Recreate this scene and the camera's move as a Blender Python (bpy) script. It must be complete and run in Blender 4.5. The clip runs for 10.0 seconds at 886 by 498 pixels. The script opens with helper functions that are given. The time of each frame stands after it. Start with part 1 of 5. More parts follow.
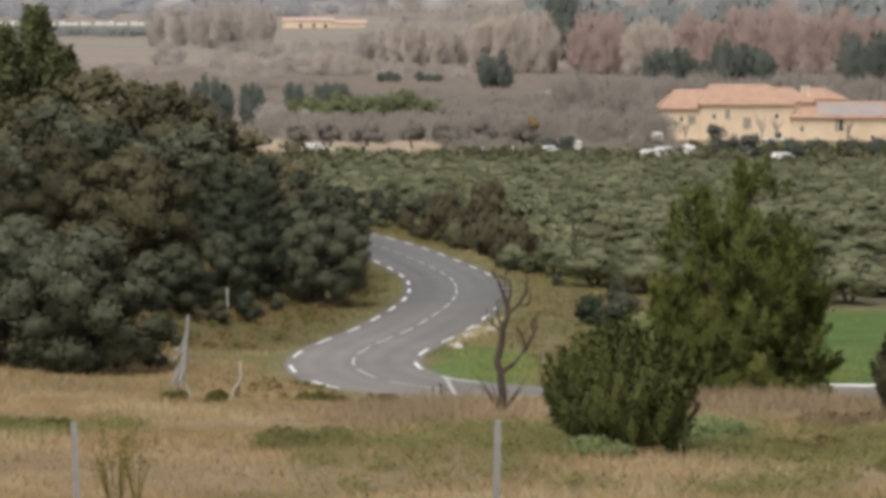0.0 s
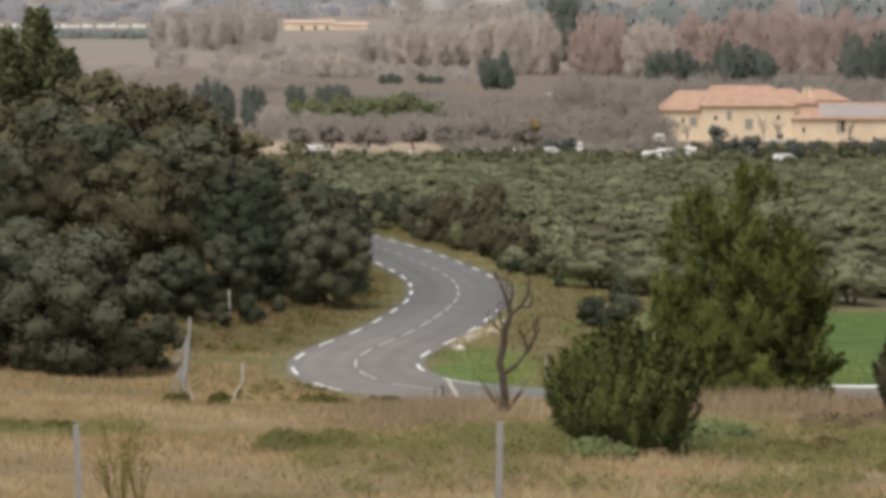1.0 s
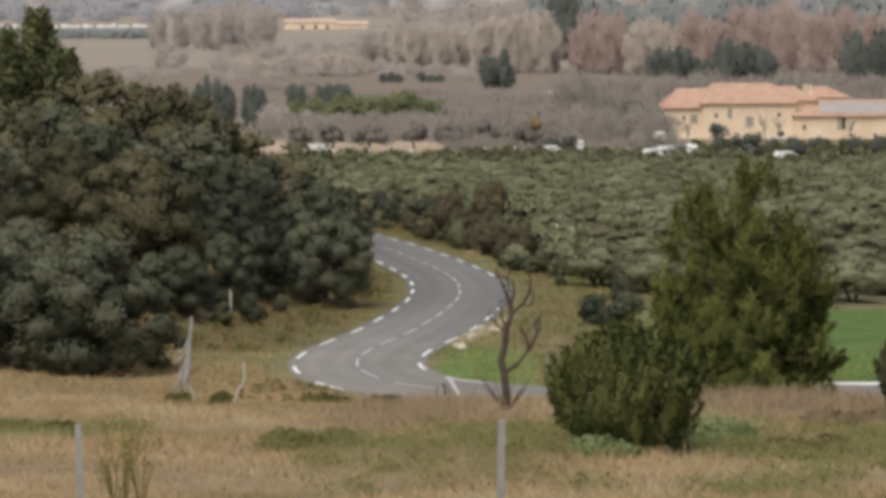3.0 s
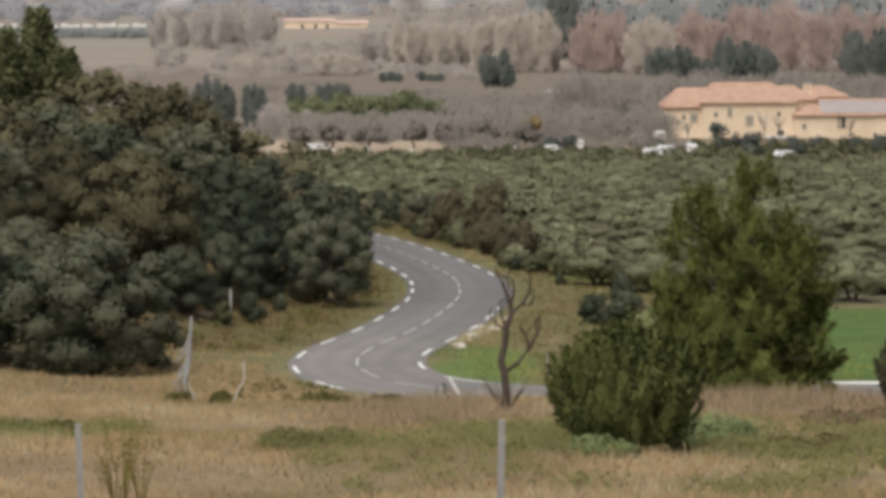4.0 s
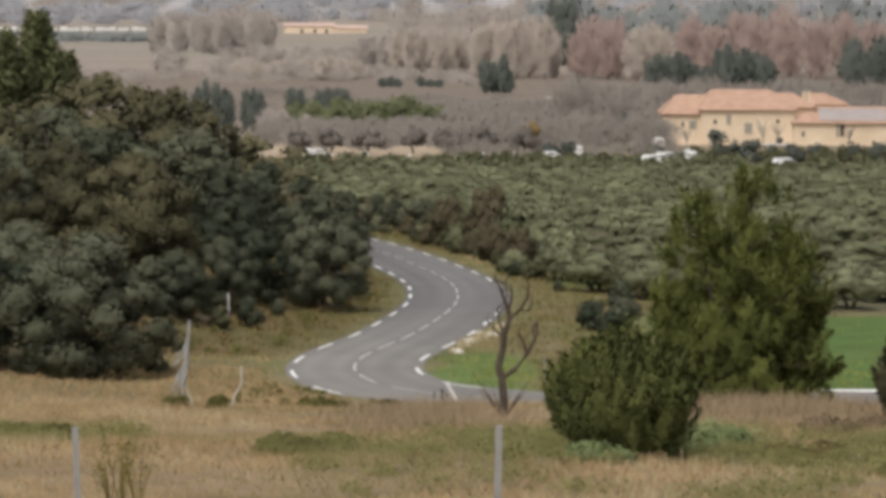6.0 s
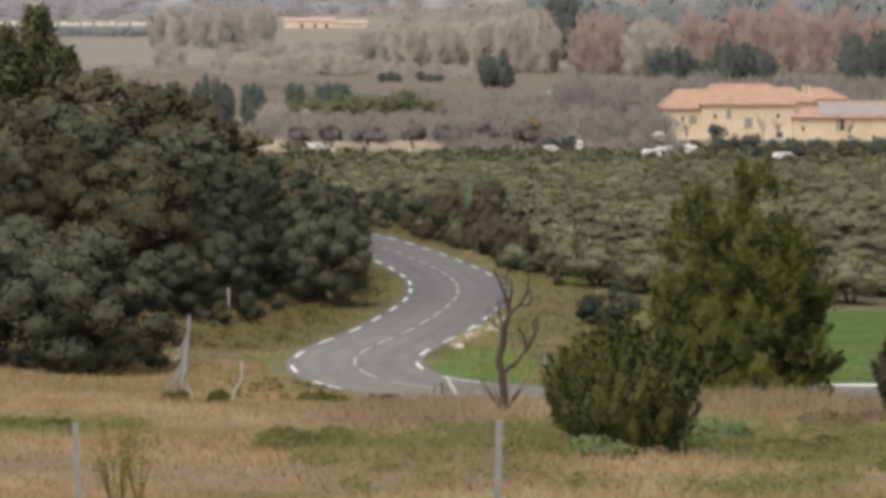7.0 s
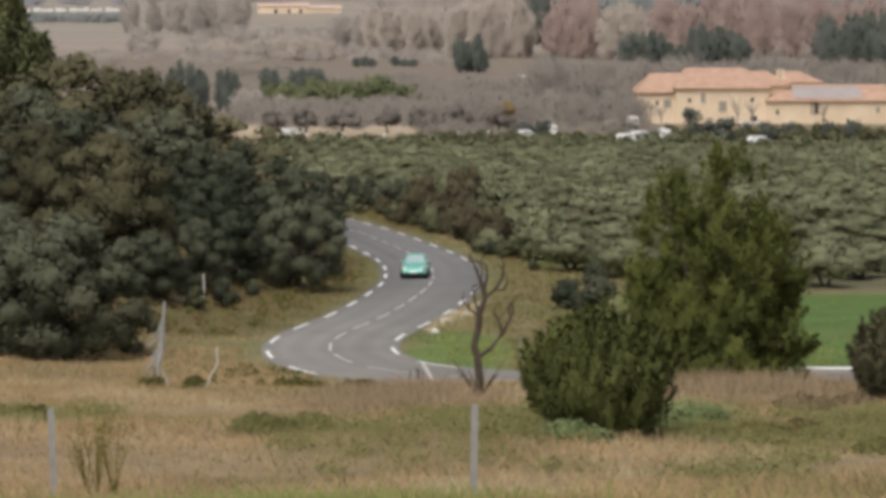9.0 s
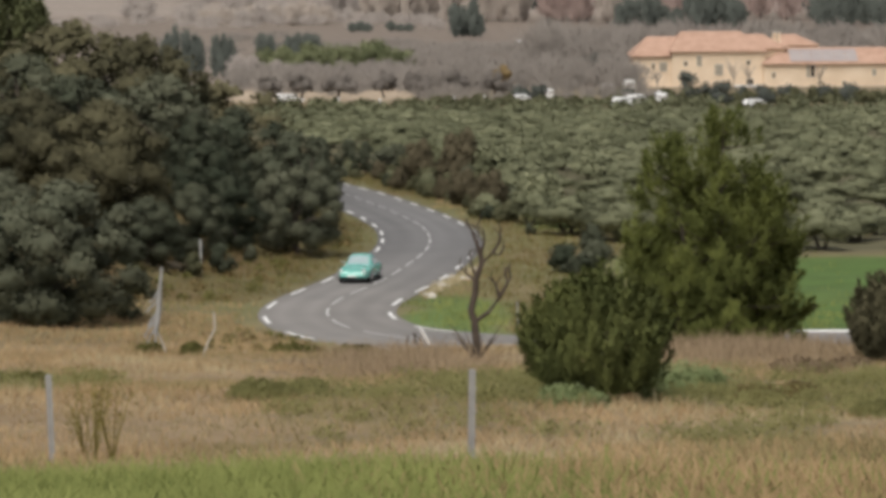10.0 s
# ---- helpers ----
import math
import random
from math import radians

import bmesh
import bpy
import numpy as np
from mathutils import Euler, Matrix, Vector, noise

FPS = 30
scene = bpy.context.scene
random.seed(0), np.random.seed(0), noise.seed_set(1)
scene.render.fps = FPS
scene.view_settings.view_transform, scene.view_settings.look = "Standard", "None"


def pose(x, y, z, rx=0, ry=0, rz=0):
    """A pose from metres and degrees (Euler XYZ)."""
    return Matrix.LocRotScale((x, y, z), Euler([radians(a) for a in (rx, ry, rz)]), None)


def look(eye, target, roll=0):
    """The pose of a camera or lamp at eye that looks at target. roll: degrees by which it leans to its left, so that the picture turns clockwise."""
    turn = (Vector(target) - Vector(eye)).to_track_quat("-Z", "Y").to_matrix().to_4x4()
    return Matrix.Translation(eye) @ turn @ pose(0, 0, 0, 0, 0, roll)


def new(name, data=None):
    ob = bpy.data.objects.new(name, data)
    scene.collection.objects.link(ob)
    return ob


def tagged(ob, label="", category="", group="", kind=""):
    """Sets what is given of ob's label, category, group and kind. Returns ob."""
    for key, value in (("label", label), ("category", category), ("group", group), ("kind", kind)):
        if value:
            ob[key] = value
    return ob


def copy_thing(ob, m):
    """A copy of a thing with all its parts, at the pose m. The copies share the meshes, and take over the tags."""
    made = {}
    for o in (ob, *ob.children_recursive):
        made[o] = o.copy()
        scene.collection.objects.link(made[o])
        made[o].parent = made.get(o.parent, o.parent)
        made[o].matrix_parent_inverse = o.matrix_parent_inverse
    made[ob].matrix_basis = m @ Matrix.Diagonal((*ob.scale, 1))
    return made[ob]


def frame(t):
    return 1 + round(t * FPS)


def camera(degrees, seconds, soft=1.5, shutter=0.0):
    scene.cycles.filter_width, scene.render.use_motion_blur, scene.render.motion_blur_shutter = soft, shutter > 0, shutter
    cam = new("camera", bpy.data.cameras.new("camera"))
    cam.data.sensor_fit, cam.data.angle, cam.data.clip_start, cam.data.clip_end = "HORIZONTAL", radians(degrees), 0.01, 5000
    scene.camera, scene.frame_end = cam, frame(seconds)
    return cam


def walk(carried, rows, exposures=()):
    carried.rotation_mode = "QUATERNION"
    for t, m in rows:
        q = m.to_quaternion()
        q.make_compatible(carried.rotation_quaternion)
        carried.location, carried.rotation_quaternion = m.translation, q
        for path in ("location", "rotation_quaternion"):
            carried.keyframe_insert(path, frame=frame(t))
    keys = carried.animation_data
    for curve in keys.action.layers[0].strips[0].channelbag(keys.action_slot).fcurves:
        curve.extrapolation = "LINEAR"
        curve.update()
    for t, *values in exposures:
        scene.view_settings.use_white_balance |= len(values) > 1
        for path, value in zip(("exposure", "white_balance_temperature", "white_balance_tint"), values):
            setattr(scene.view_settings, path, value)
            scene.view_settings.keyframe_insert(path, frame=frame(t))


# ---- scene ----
cam = camera(17.0, 10.0, soft=4.1, shutter=0.4)
EYE = Vector((0, 0, 30))


def aim(tilt, turn, roll):
    """The camera on its tripod head: tilt from straight down, turn to the left, roll, in degrees."""
    return pose(*EYE, tilt, 0, turn) @ pose(0, 0, 0, 0, 0, roll)


walk(cam, [
    (0.0, aim(84.714, -0.046, 0.198)), (0.5, aim(84.730, -0.029, 0.147)), (1.0, aim(84.750, -0.010, 0.095)),
    (1.5, aim(84.762, 0.000, 0.004)), (2.0, aim(84.749, 0.015, -0.018)), (2.5, aim(84.735, 0.015, -0.087)),
    (4.0, aim(84.711, 0.012, -0.141)), (4.5, aim(84.761, 0.000, 0.000)), (5.0, aim(84.817, -0.014, 0.109)),
    (5.5, aim(84.838, -0.024, 0.206)), (7.0, aim(84.715, -0.021, 0.153)), (7.5, aim(84.668, -0.066, 0.158)),
    (8.0, aim(84.621, -0.212, 0.053)), (8.5, aim(84.565, -0.357, -0.013)), (9.0, aim(84.423, -0.506, -0.024)),
    (9.5, aim(84.159, -0.578, -0.113)), (10.0, aim(83.740, -0.567, -0.291))],
    exposures=((0.0, 0.0), (10.0, 0.0)))

# ---- light: an overcast winter afternoon, a veiled sun high behind the camera ----
SUN_UP, SUN_TURN = radians(64), radians(205)
world = bpy.data.worlds.new("overcast_sky")
scene.world = world
world.use_nodes = True
wn, wl = world.node_tree.nodes, world.node_tree.links
sky = wn.new("ShaderNodeTexSky")
sky.sky_type, sky.sun_disc = "NISHITA", False
sky.sun_elevation, sky.sun_rotation = SUN_UP, SUN_TURN
sky.air_density, sky.dust_density, sky.ozone_density = 1.0, 6.0, 0.6
soften = wn.new("ShaderNodeHueSaturation")
soften.inputs["Saturation"].default_value = 0.35
wl.new(sky.outputs[0], soften.inputs["Color"])
wl.new(soften.outputs[0], wn["Background"].inputs["Color"])
wn["Background"].inputs["Strength"].default_value = 0.115
sun = new("sun", bpy.data.lights.new("sun", "SUN"))
sun.data.energy, sun.data.angle, sun.data.color = 1.95, radians(35), (1.0, 0.94, 0.87)
sun.matrix_world = look((0, 0, 0), (-math.sin(SUN_TURN) * math.cos(SUN_UP), -math.cos(SUN_TURN) * math.cos(SUN_UP), -math.sin(SUN_UP)))


# ---- materials ----
def material(name, dark, light, rough=0.85, scale=3.0, fine=40.0, bump=0.3, island=0.0, metal=0.0, attribute="", spread=0.35, thin=0.0, each=0.0):
    """A surface that varies between two colours at two scales; island adds variation from piece to piece."""
    m = bpy.data.materials.new(name)
    m.use_nodes = True
    n, l = m.node_tree.nodes, m.node_tree.links
    b = n["Principled BSDF"]
    b.inputs["Roughness"].default_value, b.inputs["Metallic"].default_value = rough, metal
    b.inputs["Specular IOR Level"].default_value = 0.25 if rough > 0.6 else 0.5
    where = n.new("ShaderNodeTexCoord")
    big, small = n.new("ShaderNodeTexNoise"), n.new("ShaderNodeTexNoise")
    for tex, s in ((big, scale), (small, fine)):
        tex.inputs["Scale"].default_value, tex.inputs["Detail"].default_value = s, 4.0
        l.new(where.outputs["Object"], tex.inputs["Vector"])
    add = n.new("ShaderNodeMath")
    add.operation = "MULTIPLY_ADD"
    l.new(small.outputs[0], add.inputs[0])
    add.inputs[1].default_value = 0.5
    l.new(big.outputs[0], add.inputs[2])
    value = add.outputs[0]
    if island:
        geo, more = n.new("ShaderNodeNewGeometry"), n.new("ShaderNodeMath")
        more.operation = "MULTIPLY_ADD"
        l.new(geo.outputs["Random Per Island"], more.inputs[0])
        more.inputs[1].default_value = island
        l.new(value, more.inputs[2])
        value = more.outputs[0]
    if each:
        info, tone = n.new("ShaderNodeObjectInfo"), n.new("ShaderNodeMath")
        tone.operation = "MULTIPLY_ADD"
        l.new(info.outputs["Random"], tone.inputs[0])
        tone.inputs[1].default_value = each
        l.new(value, tone.inputs[2])
        value = tone.outputs[0]
    ramp = n.new("ShaderNodeMapRange")
    ramp.inputs[1].default_value = 0.75 + (island + each) / 2 - spread
    ramp.inputs[2].default_value = 0.75 + (island + each) / 2 + spread
    l.new(value, ramp.inputs[0])
    mix = n.new("ShaderNodeMix")
    mix.data_type = "RGBA"
    l.new(ramp.outputs[0], mix.inputs[0])
    mix.inputs[6].default_value, mix.inputs[7].default_value = (*dark, 1), (*light, 1)
    colour = mix.outputs[2]
    if attribute:
        att, times = n.new("ShaderNodeAttribute"), n.new("ShaderNodeMix")
        att.attribute_name = attribute
        times.data_type, times.blend_type = "RGBA", "MULTIPLY"
        times.inputs[0].default_value = 1
        l.new(att.outputs["Color"], times.inputs[6])
        l.new(colour, times.inputs[7])
        colour = times.outputs[2]
    l.new(colour, b.inputs["Base Color"])
    if bump:
        bp = n.new("ShaderNodeBump")
        bp.inputs["Strength"].default_value, bp.inputs["Distance"].default_value = bump, 0.02
        l.new(small.outputs[0], bp.inputs["Height"])
        l.new(bp.outputs[0], b.inputs["Normal"])
    if thin:
        # leaves and blades let light through
        back, both = n.new("ShaderNodeBsdfTranslucent"), n.new("ShaderNodeMixShader")
        both.inputs[0].default_value = thin
        l.new(colour, back.inputs["Color"])
        l.new(b.outputs[0], both.inputs[1])
        l.new(back.outputs[0], both.inputs[2])
        l.new(both.outputs[0], n["Material Output"].inputs["Surface"])
        b.inputs["Specular IOR Level"].default_value = 0.12
    return m


GROUND = material("ground_cover_and_haze", (0.62, 0.60, 0.58), (1.15, 1.15, 1.15), scale=0.35, fine=3.0, bump=0.6, attribute="cover")
ASPHALT = material("worn_asphalt", (0.86, 0.86, 0.87), (1.12, 1.11, 1.10), rough=0.8, scale=0.3, fine=50, bump=0.2, attribute="wear_and_tone")
FADED_PAINT = material("faded_road_paint", (0.400, 0.395, 0.385), (0.680, 0.675, 0.660), rough=0.65, scale=2, fine=30, bump=0.1)
PAINT = material("road_paint", (0.600, 0.600, 0.580), (0.850, 0.850, 0.830), rough=0.6, scale=2, fine=30, bump=0.1)
OAK_LEAF = material("holm_oak_leaves", (0.048, 0.059, 0.038), (0.148, 0.154, 0.103), scale=0.5, fine=6, bump=0, island=0.12, thin=0.22, each=0.6)
OAK_BROWN = material("browning_oak_leaves", (0.071, 0.068, 0.040), (0.177, 0.162, 0.092), scale=0.5, fine=6, bump=0, island=0.12, thin=0.22, each=0.6)
PINE_LEAF = material("pine_needles", (0.068, 0.084, 0.027), (0.216, 0.238, 0.065), scale=0.5, fine=6, bump=0, island=0.12, thin=0.38)
TALL_LEAF = material("tall_evergreen_leaves", (0.080, 0.095, 0.046), (0.231, 0.243, 0.117), scale=0.4, fine=4, bump=0, island=0.12, thin=0.22)
BUSH_LEAF = material("juniper_leaves", (0.059, 0.074, 0.027), (0.185, 0.199, 0.063), scale=0.6, fine=6, bump=0, island=0.12, thin=0.22)
OLIVE_LEAF = material("olive_leaves", (0.145, 0.155, 0.090), (0.355, 0.364, 0.225), scale=0.5, fine=5, bump=0, island=0.12, thin=0.34, each=0.35)
SCRUB_LEAF = material("scrub_leaves", (0.068, 0.074, 0.043), (0.172, 0.167, 0.091), scale=0.5, fine=5, bump=0, island=0.12, thin=0.22)
RED_TWIG = material("reddish_bare_twigs", (0.106, 0.092, 0.058), (0.198, 0.170, 0.106), scale=0.3, fine=4, bump=0, island=0.18, thin=0.35)
MAUVE_TWIG = material("mauve_bare_twigs", (0.205, 0.184, 0.163), (0.308, 0.278, 0.250), scale=0.3, fine=4, bump=0, island=0.1, thin=0.35)
RUST_TWIG = material("russet_bare_twigs", (0.287, 0.213, 0.186), (0.426, 0.332, 0.300), scale=0.1, fine=2, bump=0, island=0.1, thin=0.35)
# pale, low-contrast twig colours that stand in for haze
HAZE_TWIG = material("haze_paled_twigs", (0.320, 0.288, 0.264), (0.416, 0.372, 0.336), scale=0.05, fine=1, bump=0, island=0.1, thin=0.35)
OCHRE_LEAF = material("ochre_autumn_leaves", (0.22, 0.16, 0.08), (0.40, 0.29, 0.14), scale=0.3, fine=3, bump=0, island=0.22, thin=0.22)
PALE_TWIG = material("pale_bare_twigs", (0.354, 0.306, 0.263), (0.522, 0.457, 0.398), scale=0.1, fine=2, bump=0, island=0.1, thin=0.35)
FAR_EVERGREEN = material("distant_evergreen", (0.074, 0.084, 0.073), (0.130, 0.142, 0.125), scale=0.2, fine=3, bump=0, island=0.18, thin=0.22)
# the bluish grey is distance haze, put into the woods' colour
HAZED_HILL_WOOD = material("haze_tinted_hill_woods", (0.33, 0.33, 0.35), (0.46, 0.46, 0.49), scale=0.05, fine=0.6, bump=0, island=0.18, thin=0.45)
# a grey veil of distance is mixed into this evergreen colour
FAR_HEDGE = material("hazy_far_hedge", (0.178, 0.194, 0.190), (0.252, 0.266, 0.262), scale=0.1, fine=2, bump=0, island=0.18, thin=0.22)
FAR_PINE = material("distant_umbrella_pine", (0.111, 0.129, 0.065), (0.248, 0.265, 0.145), scale=0.2, fine=3, bump=0, island=0.18, thin=0.22)
BARK = material("grey_brown_bark", (0.050, 0.040, 0.032), (0.130, 0.105, 0.085), scale=4, fine=30, bump=0.8)
DEAD_BARK = material("dead_bark", (0.043, 0.033, 0.026), (0.130, 0.102, 0.083), scale=3, fine=25, bump=0.8)
DRY_GRASS = material("dry_grass", (0.258, 0.185, 0.097), (0.577, 0.414, 0.233), scale=0.25, fine=2, bump=0, island=0.22, thin=0.45, spread=0.27)
PALE_STRAW = material("bleached_grass", (0.350, 0.290, 0.168), (0.570, 0.493, 0.320), scale=0.5, fine=3, bump=0, island=0.3, thin=0.45)
GREEN_GRASS = material("green_grass", (0.146, 0.177, 0.052), (0.354, 0.378, 0.132), scale=0.4, fine=2, bump=0, island=0.22, thin=0.45)
WEED = material("green_weeds", (0.183, 0.185, 0.077), (0.405, 0.381, 0.168), scale=0.4, fine=3, bump=0, island=0.12, thin=0.6, spread=0.45)
LUSH = material("leafy_weeds", (0.181, 0.232, 0.103), (0.374, 0.425, 0.206), scale=0.8, fine=6, bump=0, island=0.1, thin=0.45)
STALK = material("brown_stalks", (0.213, 0.160, 0.104), (0.426, 0.330, 0.214), scale=0.4, fine=4, bump=0, island=0.4, thin=0.45)
BROOM = material("yellow_green_broom", (0.156, 0.144, 0.044), (0.338, 0.288, 0.088), scale=1, fine=6, bump=0, island=0.3, thin=0.45)
BANK_STRAW = material("rusty_bank_grass", (0.137, 0.108, 0.049), (0.294, 0.215, 0.099), scale=0.3, fine=2, bump=0, island=0.35, thin=0.45)
OLIVE_STRAW = material("olive_tinted_straw", (0.17, 0.145, 0.07), (0.37, 0.315, 0.155), scale=0.4, fine=2, bump=0, island=0.22, thin=0.45)
BANK_GREEN = material("olive_bank_weeds", (0.099, 0.099, 0.034), (0.232, 0.221, 0.077), scale=0.3, fine=2, bump=0, island=0.35, thin=0.45)
GALVANISED = material("galvanised_steel", (0.279, 0.288, 0.288), (0.465, 0.465, 0.456), rough=0.55, scale=3, fine=40, bump=0.1, metal=0.3)
STUCCO = material("cream_stucco", (0.704, 0.550, 0.388), (0.918, 0.760, 0.580), scale=0.25, fine=4, bump=0.2)
ROOF_TILE = material("terracotta_tiles", (0.334, 0.204, 0.145), (0.502, 0.336, 0.252), scale=0.6, fine=6, bump=0.5)
# terracotta for the far farm, its colour paled as by distance haze
HAZED_TILE = material("haze_paled_pink_tiles", (0.46, 0.33, 0.28), (0.58, 0.44, 0.38), scale=0.3, fine=3, bump=0.2)
SLATE = material("grey_roof_panels", (0.276, 0.241, 0.234), (0.386, 0.344, 0.328), rough=0.5, scale=0.5, fine=5, bump=0.1)
SHUTTER = material("grey_shutters", (0.30, 0.27, 0.22), (0.42, 0.38, 0.31), scale=2, fine=20, bump=0.1)
DARK_OPENING = material("dark_glass", (0.02, 0.02, 0.022), (0.06, 0.055, 0.05), rough=0.2, bump=0)
WHITE_PAINT = material("white_vehicle_paint", (0.72, 0.72, 0.71), (0.82, 0.82, 0.8), rough=0.35, bump=0)
RUBBER = material("black_rubber", (0.015, 0.015, 0.016), (0.035, 0.035, 0.035), rough=0.8, bump=0.1)
STONE = material("pale_stone", (0.42, 0.39, 0.34), (0.66, 0.62, 0.55), scale=2, fine=14, bump=0.5)
CAR_PAINT = material("turquoise_car_paint", (0.12, 0.42, 0.35), (0.15, 0.47, 0.39), rough=0.2, scale=2, fine=20, bump=0)
# the sky's reflection is put into the pale base colour of the glass
CAR_GLASS = material("sky_coloured_window_glass", (0.273, 0.357, 0.367), (0.357, 0.441, 0.452), rough=0.06, bump=0)
CHROME = material("chrome", (0.6, 0.6, 0.6), (0.72, 0.72, 0.72), rough=0.15, metal=1.0, bump=0)
LAMP_GLASS = material("headlamp_glass", (0.55, 0.56, 0.55), (0.7, 0.7, 0.68), rough=0.12, bump=0)
for glossy in (CAR_PAINT, CAR_GLASS):
    glossy.node_tree.nodes["Principled BSDF"].inputs["Coat Weight"].default_value = 1.0
    glossy.node_tree.nodes["Principled BSDF"].inputs["Coat Roughness"].default_value = 0.04
BLACK_TRIM = material("black_trim", (0.015, 0.016, 0.017), (0.03, 0.03, 0.032), rough=0.5, bump=0)


# ---- building helpers ----
def part(name, bm, mat, parent=None, label="", smooth=True):
    """Links a bmesh as one mesh object under a thing or a part."""
    me = bpy.data.meshes.new(name)
    bm.to_mesh(me)
    bm.free()
    me.materials.append(mat)
    if smooth:
        me.polygons.foreach_set("use_smooth", [True] * len(me.polygons))
        me.set_sharp_from_angle(angle=radians(40))
    ob = new(name, me)
    ob.parent = parent
    if label:
        tagged(ob, label)
    return ob


def sheet_mesh(name, quads, mat, parent=None, normals=None, masses=None):
    """One mesh of loose four-cornered leaves or blades; quads is an array n x 4 x 3, normals n x 3 shade each leaf with its clump. masses adds the close inner twigs and leaves: points, triangles and normals."""
    quads = np.asarray(quads, float)
    n = len(quads)
    if normals is not None:
        flat = np.cross(quads[:, 1] - quads[:, 0], quads[:, 3] - quads[:, 0])
        turned = (flat * normals).sum(1) < 0
        quads = np.where(turned[:, None, None], quads[:, ::-1], quads)
    points, corners, starts = quads.reshape(-1, 3), np.arange(n * 4), np.arange(0, n * 4, 4)
    shade = None if normals is None else np.repeat(normals, 4, axis=0)
    if masses is not None:
        p, tri, out = masses
        starts = np.r_[starts, n * 4 + np.arange(0, len(tri) * 3, 3)]
        corners = np.r_[corners, tri.ravel() + n * 4]
        points, shade = np.concatenate([points, p]), np.concatenate([shade, out])
    me = bpy.data.meshes.new(name)
    me.vertices.add(len(points))
    me.vertices.foreach_set("co", points.reshape(-1))
    me.loops.add(len(corners))
    me.loops.foreach_set("vertex_index", corners.astype(np.int32))
    me.polygons.add(len(starts))
    me.polygons.foreach_set("loop_start", starts.astype(np.int32))
    me.update(calc_edges=True)
    if normals is not None:
        me.polygons.foreach_set("use_smooth", [True] * len(starts))
        me.normals_split_custom_set_from_vertices(shade.tolist())
    me.materials.append(mat)
    ob = new(name, me)
    ob.parent = parent
    return ob


def round_form(cuts):
    """Points and triangles of an even ball."""
    bm = bmesh.new()
    bmesh.ops.create_icosphere(bm, subdivisions=cuts, radius=1.0)
    p = np.array([v.co[:] for v in bm.verts])
    tri = np.array([[v.index for v in f.verts] for f in bm.faces])
    bm.free()
    return p, tri


def inner_masses(rng, lobes, cuts, whole, full=0.52, all_=0.5, lift=0.3):
    """Uneven close masses inside the lobes of a crown, on which its leaves stand."""
    p, tri = round_form(cuts)
    points, faces, out = [], [], []
    for k, (centre, rad) in enumerate(lobes):
        ph = rng.uniform(0, 9, 3)
        rough = 1 + 0.19 * np.sin(4.3 * p[:, 0] + ph[0] + 2 * np.sin(3.1 * p[:, 2] + ph[1])) + 0.18 * np.sin(6.1 * p[:, 1] + ph[2] + 2 * np.sin(5.2 * p[:, 0] + ph[1])) + 0.05 * rng.normal(size=len(p))
        q = np.asarray(centre) + p * np.array([1, 1, 0.85]) * (rad * full * rough)[:, None]
        d = q - np.asarray(whole, float)
        nrm = p + all_ * d / (np.linalg.norm(d, axis=1)[:, None] + 1e-6) + np.array([0, 0, lift]) + 0.12 * rng.normal(size=p.shape)
        points.append(q)
        faces.append(tri + k * len(p))
        out.append(nrm / np.linalg.norm(nrm, axis=1)[:, None])
    return np.concatenate(points), np.concatenate(faces), np.concatenate(out)


def thing(name, x, y, z, label, category, group="", turn=0.0):
    ob = new(name)
    ob.empty_display_size = 0.2
    ob.matrix_world = pose(x, y, z, 0, 0, turn)
    return tagged(ob, label, category, group)


def box(bm, lo, hi, bevel=0.0):
    """A box between two corners, with chamfered edges."""
    got = bmesh.ops.create_cube(bm, size=1)
    lo, hi = Vector(lo), Vector(hi)
    for v in got["verts"]:
        v.co = Vector([lo[i] + (v.co[i] + 0.5) * (hi[i] - lo[i]) for i in range(3)])
    if bevel:
        bmesh.ops.bevel(bm, geom=list({e for v in got["verts"] for e in v.link_edges}), offset=bevel, segments=1, affect="EDGES")
    return bm


def tube(bm, points, radii, sides=7):
    """A tapered limb along points."""
    rings = []
    points = [Vector(p) for p in points]
    for i, p in enumerate(points):
        along = (points[min(i + 1, len(points) - 1)] - points[max(i - 1, 0)]).normalized()
        a = along.orthogonal().normalized()
        b = along.cross(a)
        rings.append([bm.verts.new(p + radii[i] * (math.cos(k * math.tau / sides) * a + math.sin(k * math.tau / sides) * b)) for k in range(sides)])
    for lo, hi in zip(rings, rings[1:]):
        for k in range(sides):
            bm.faces.new((lo[k], lo[(k + 1) % sides], hi[(k + 1) % sides], hi[k]))
    bm.faces.new(rings[-1])
    bm.faces.new(list(reversed(rings[0])))
    return bm


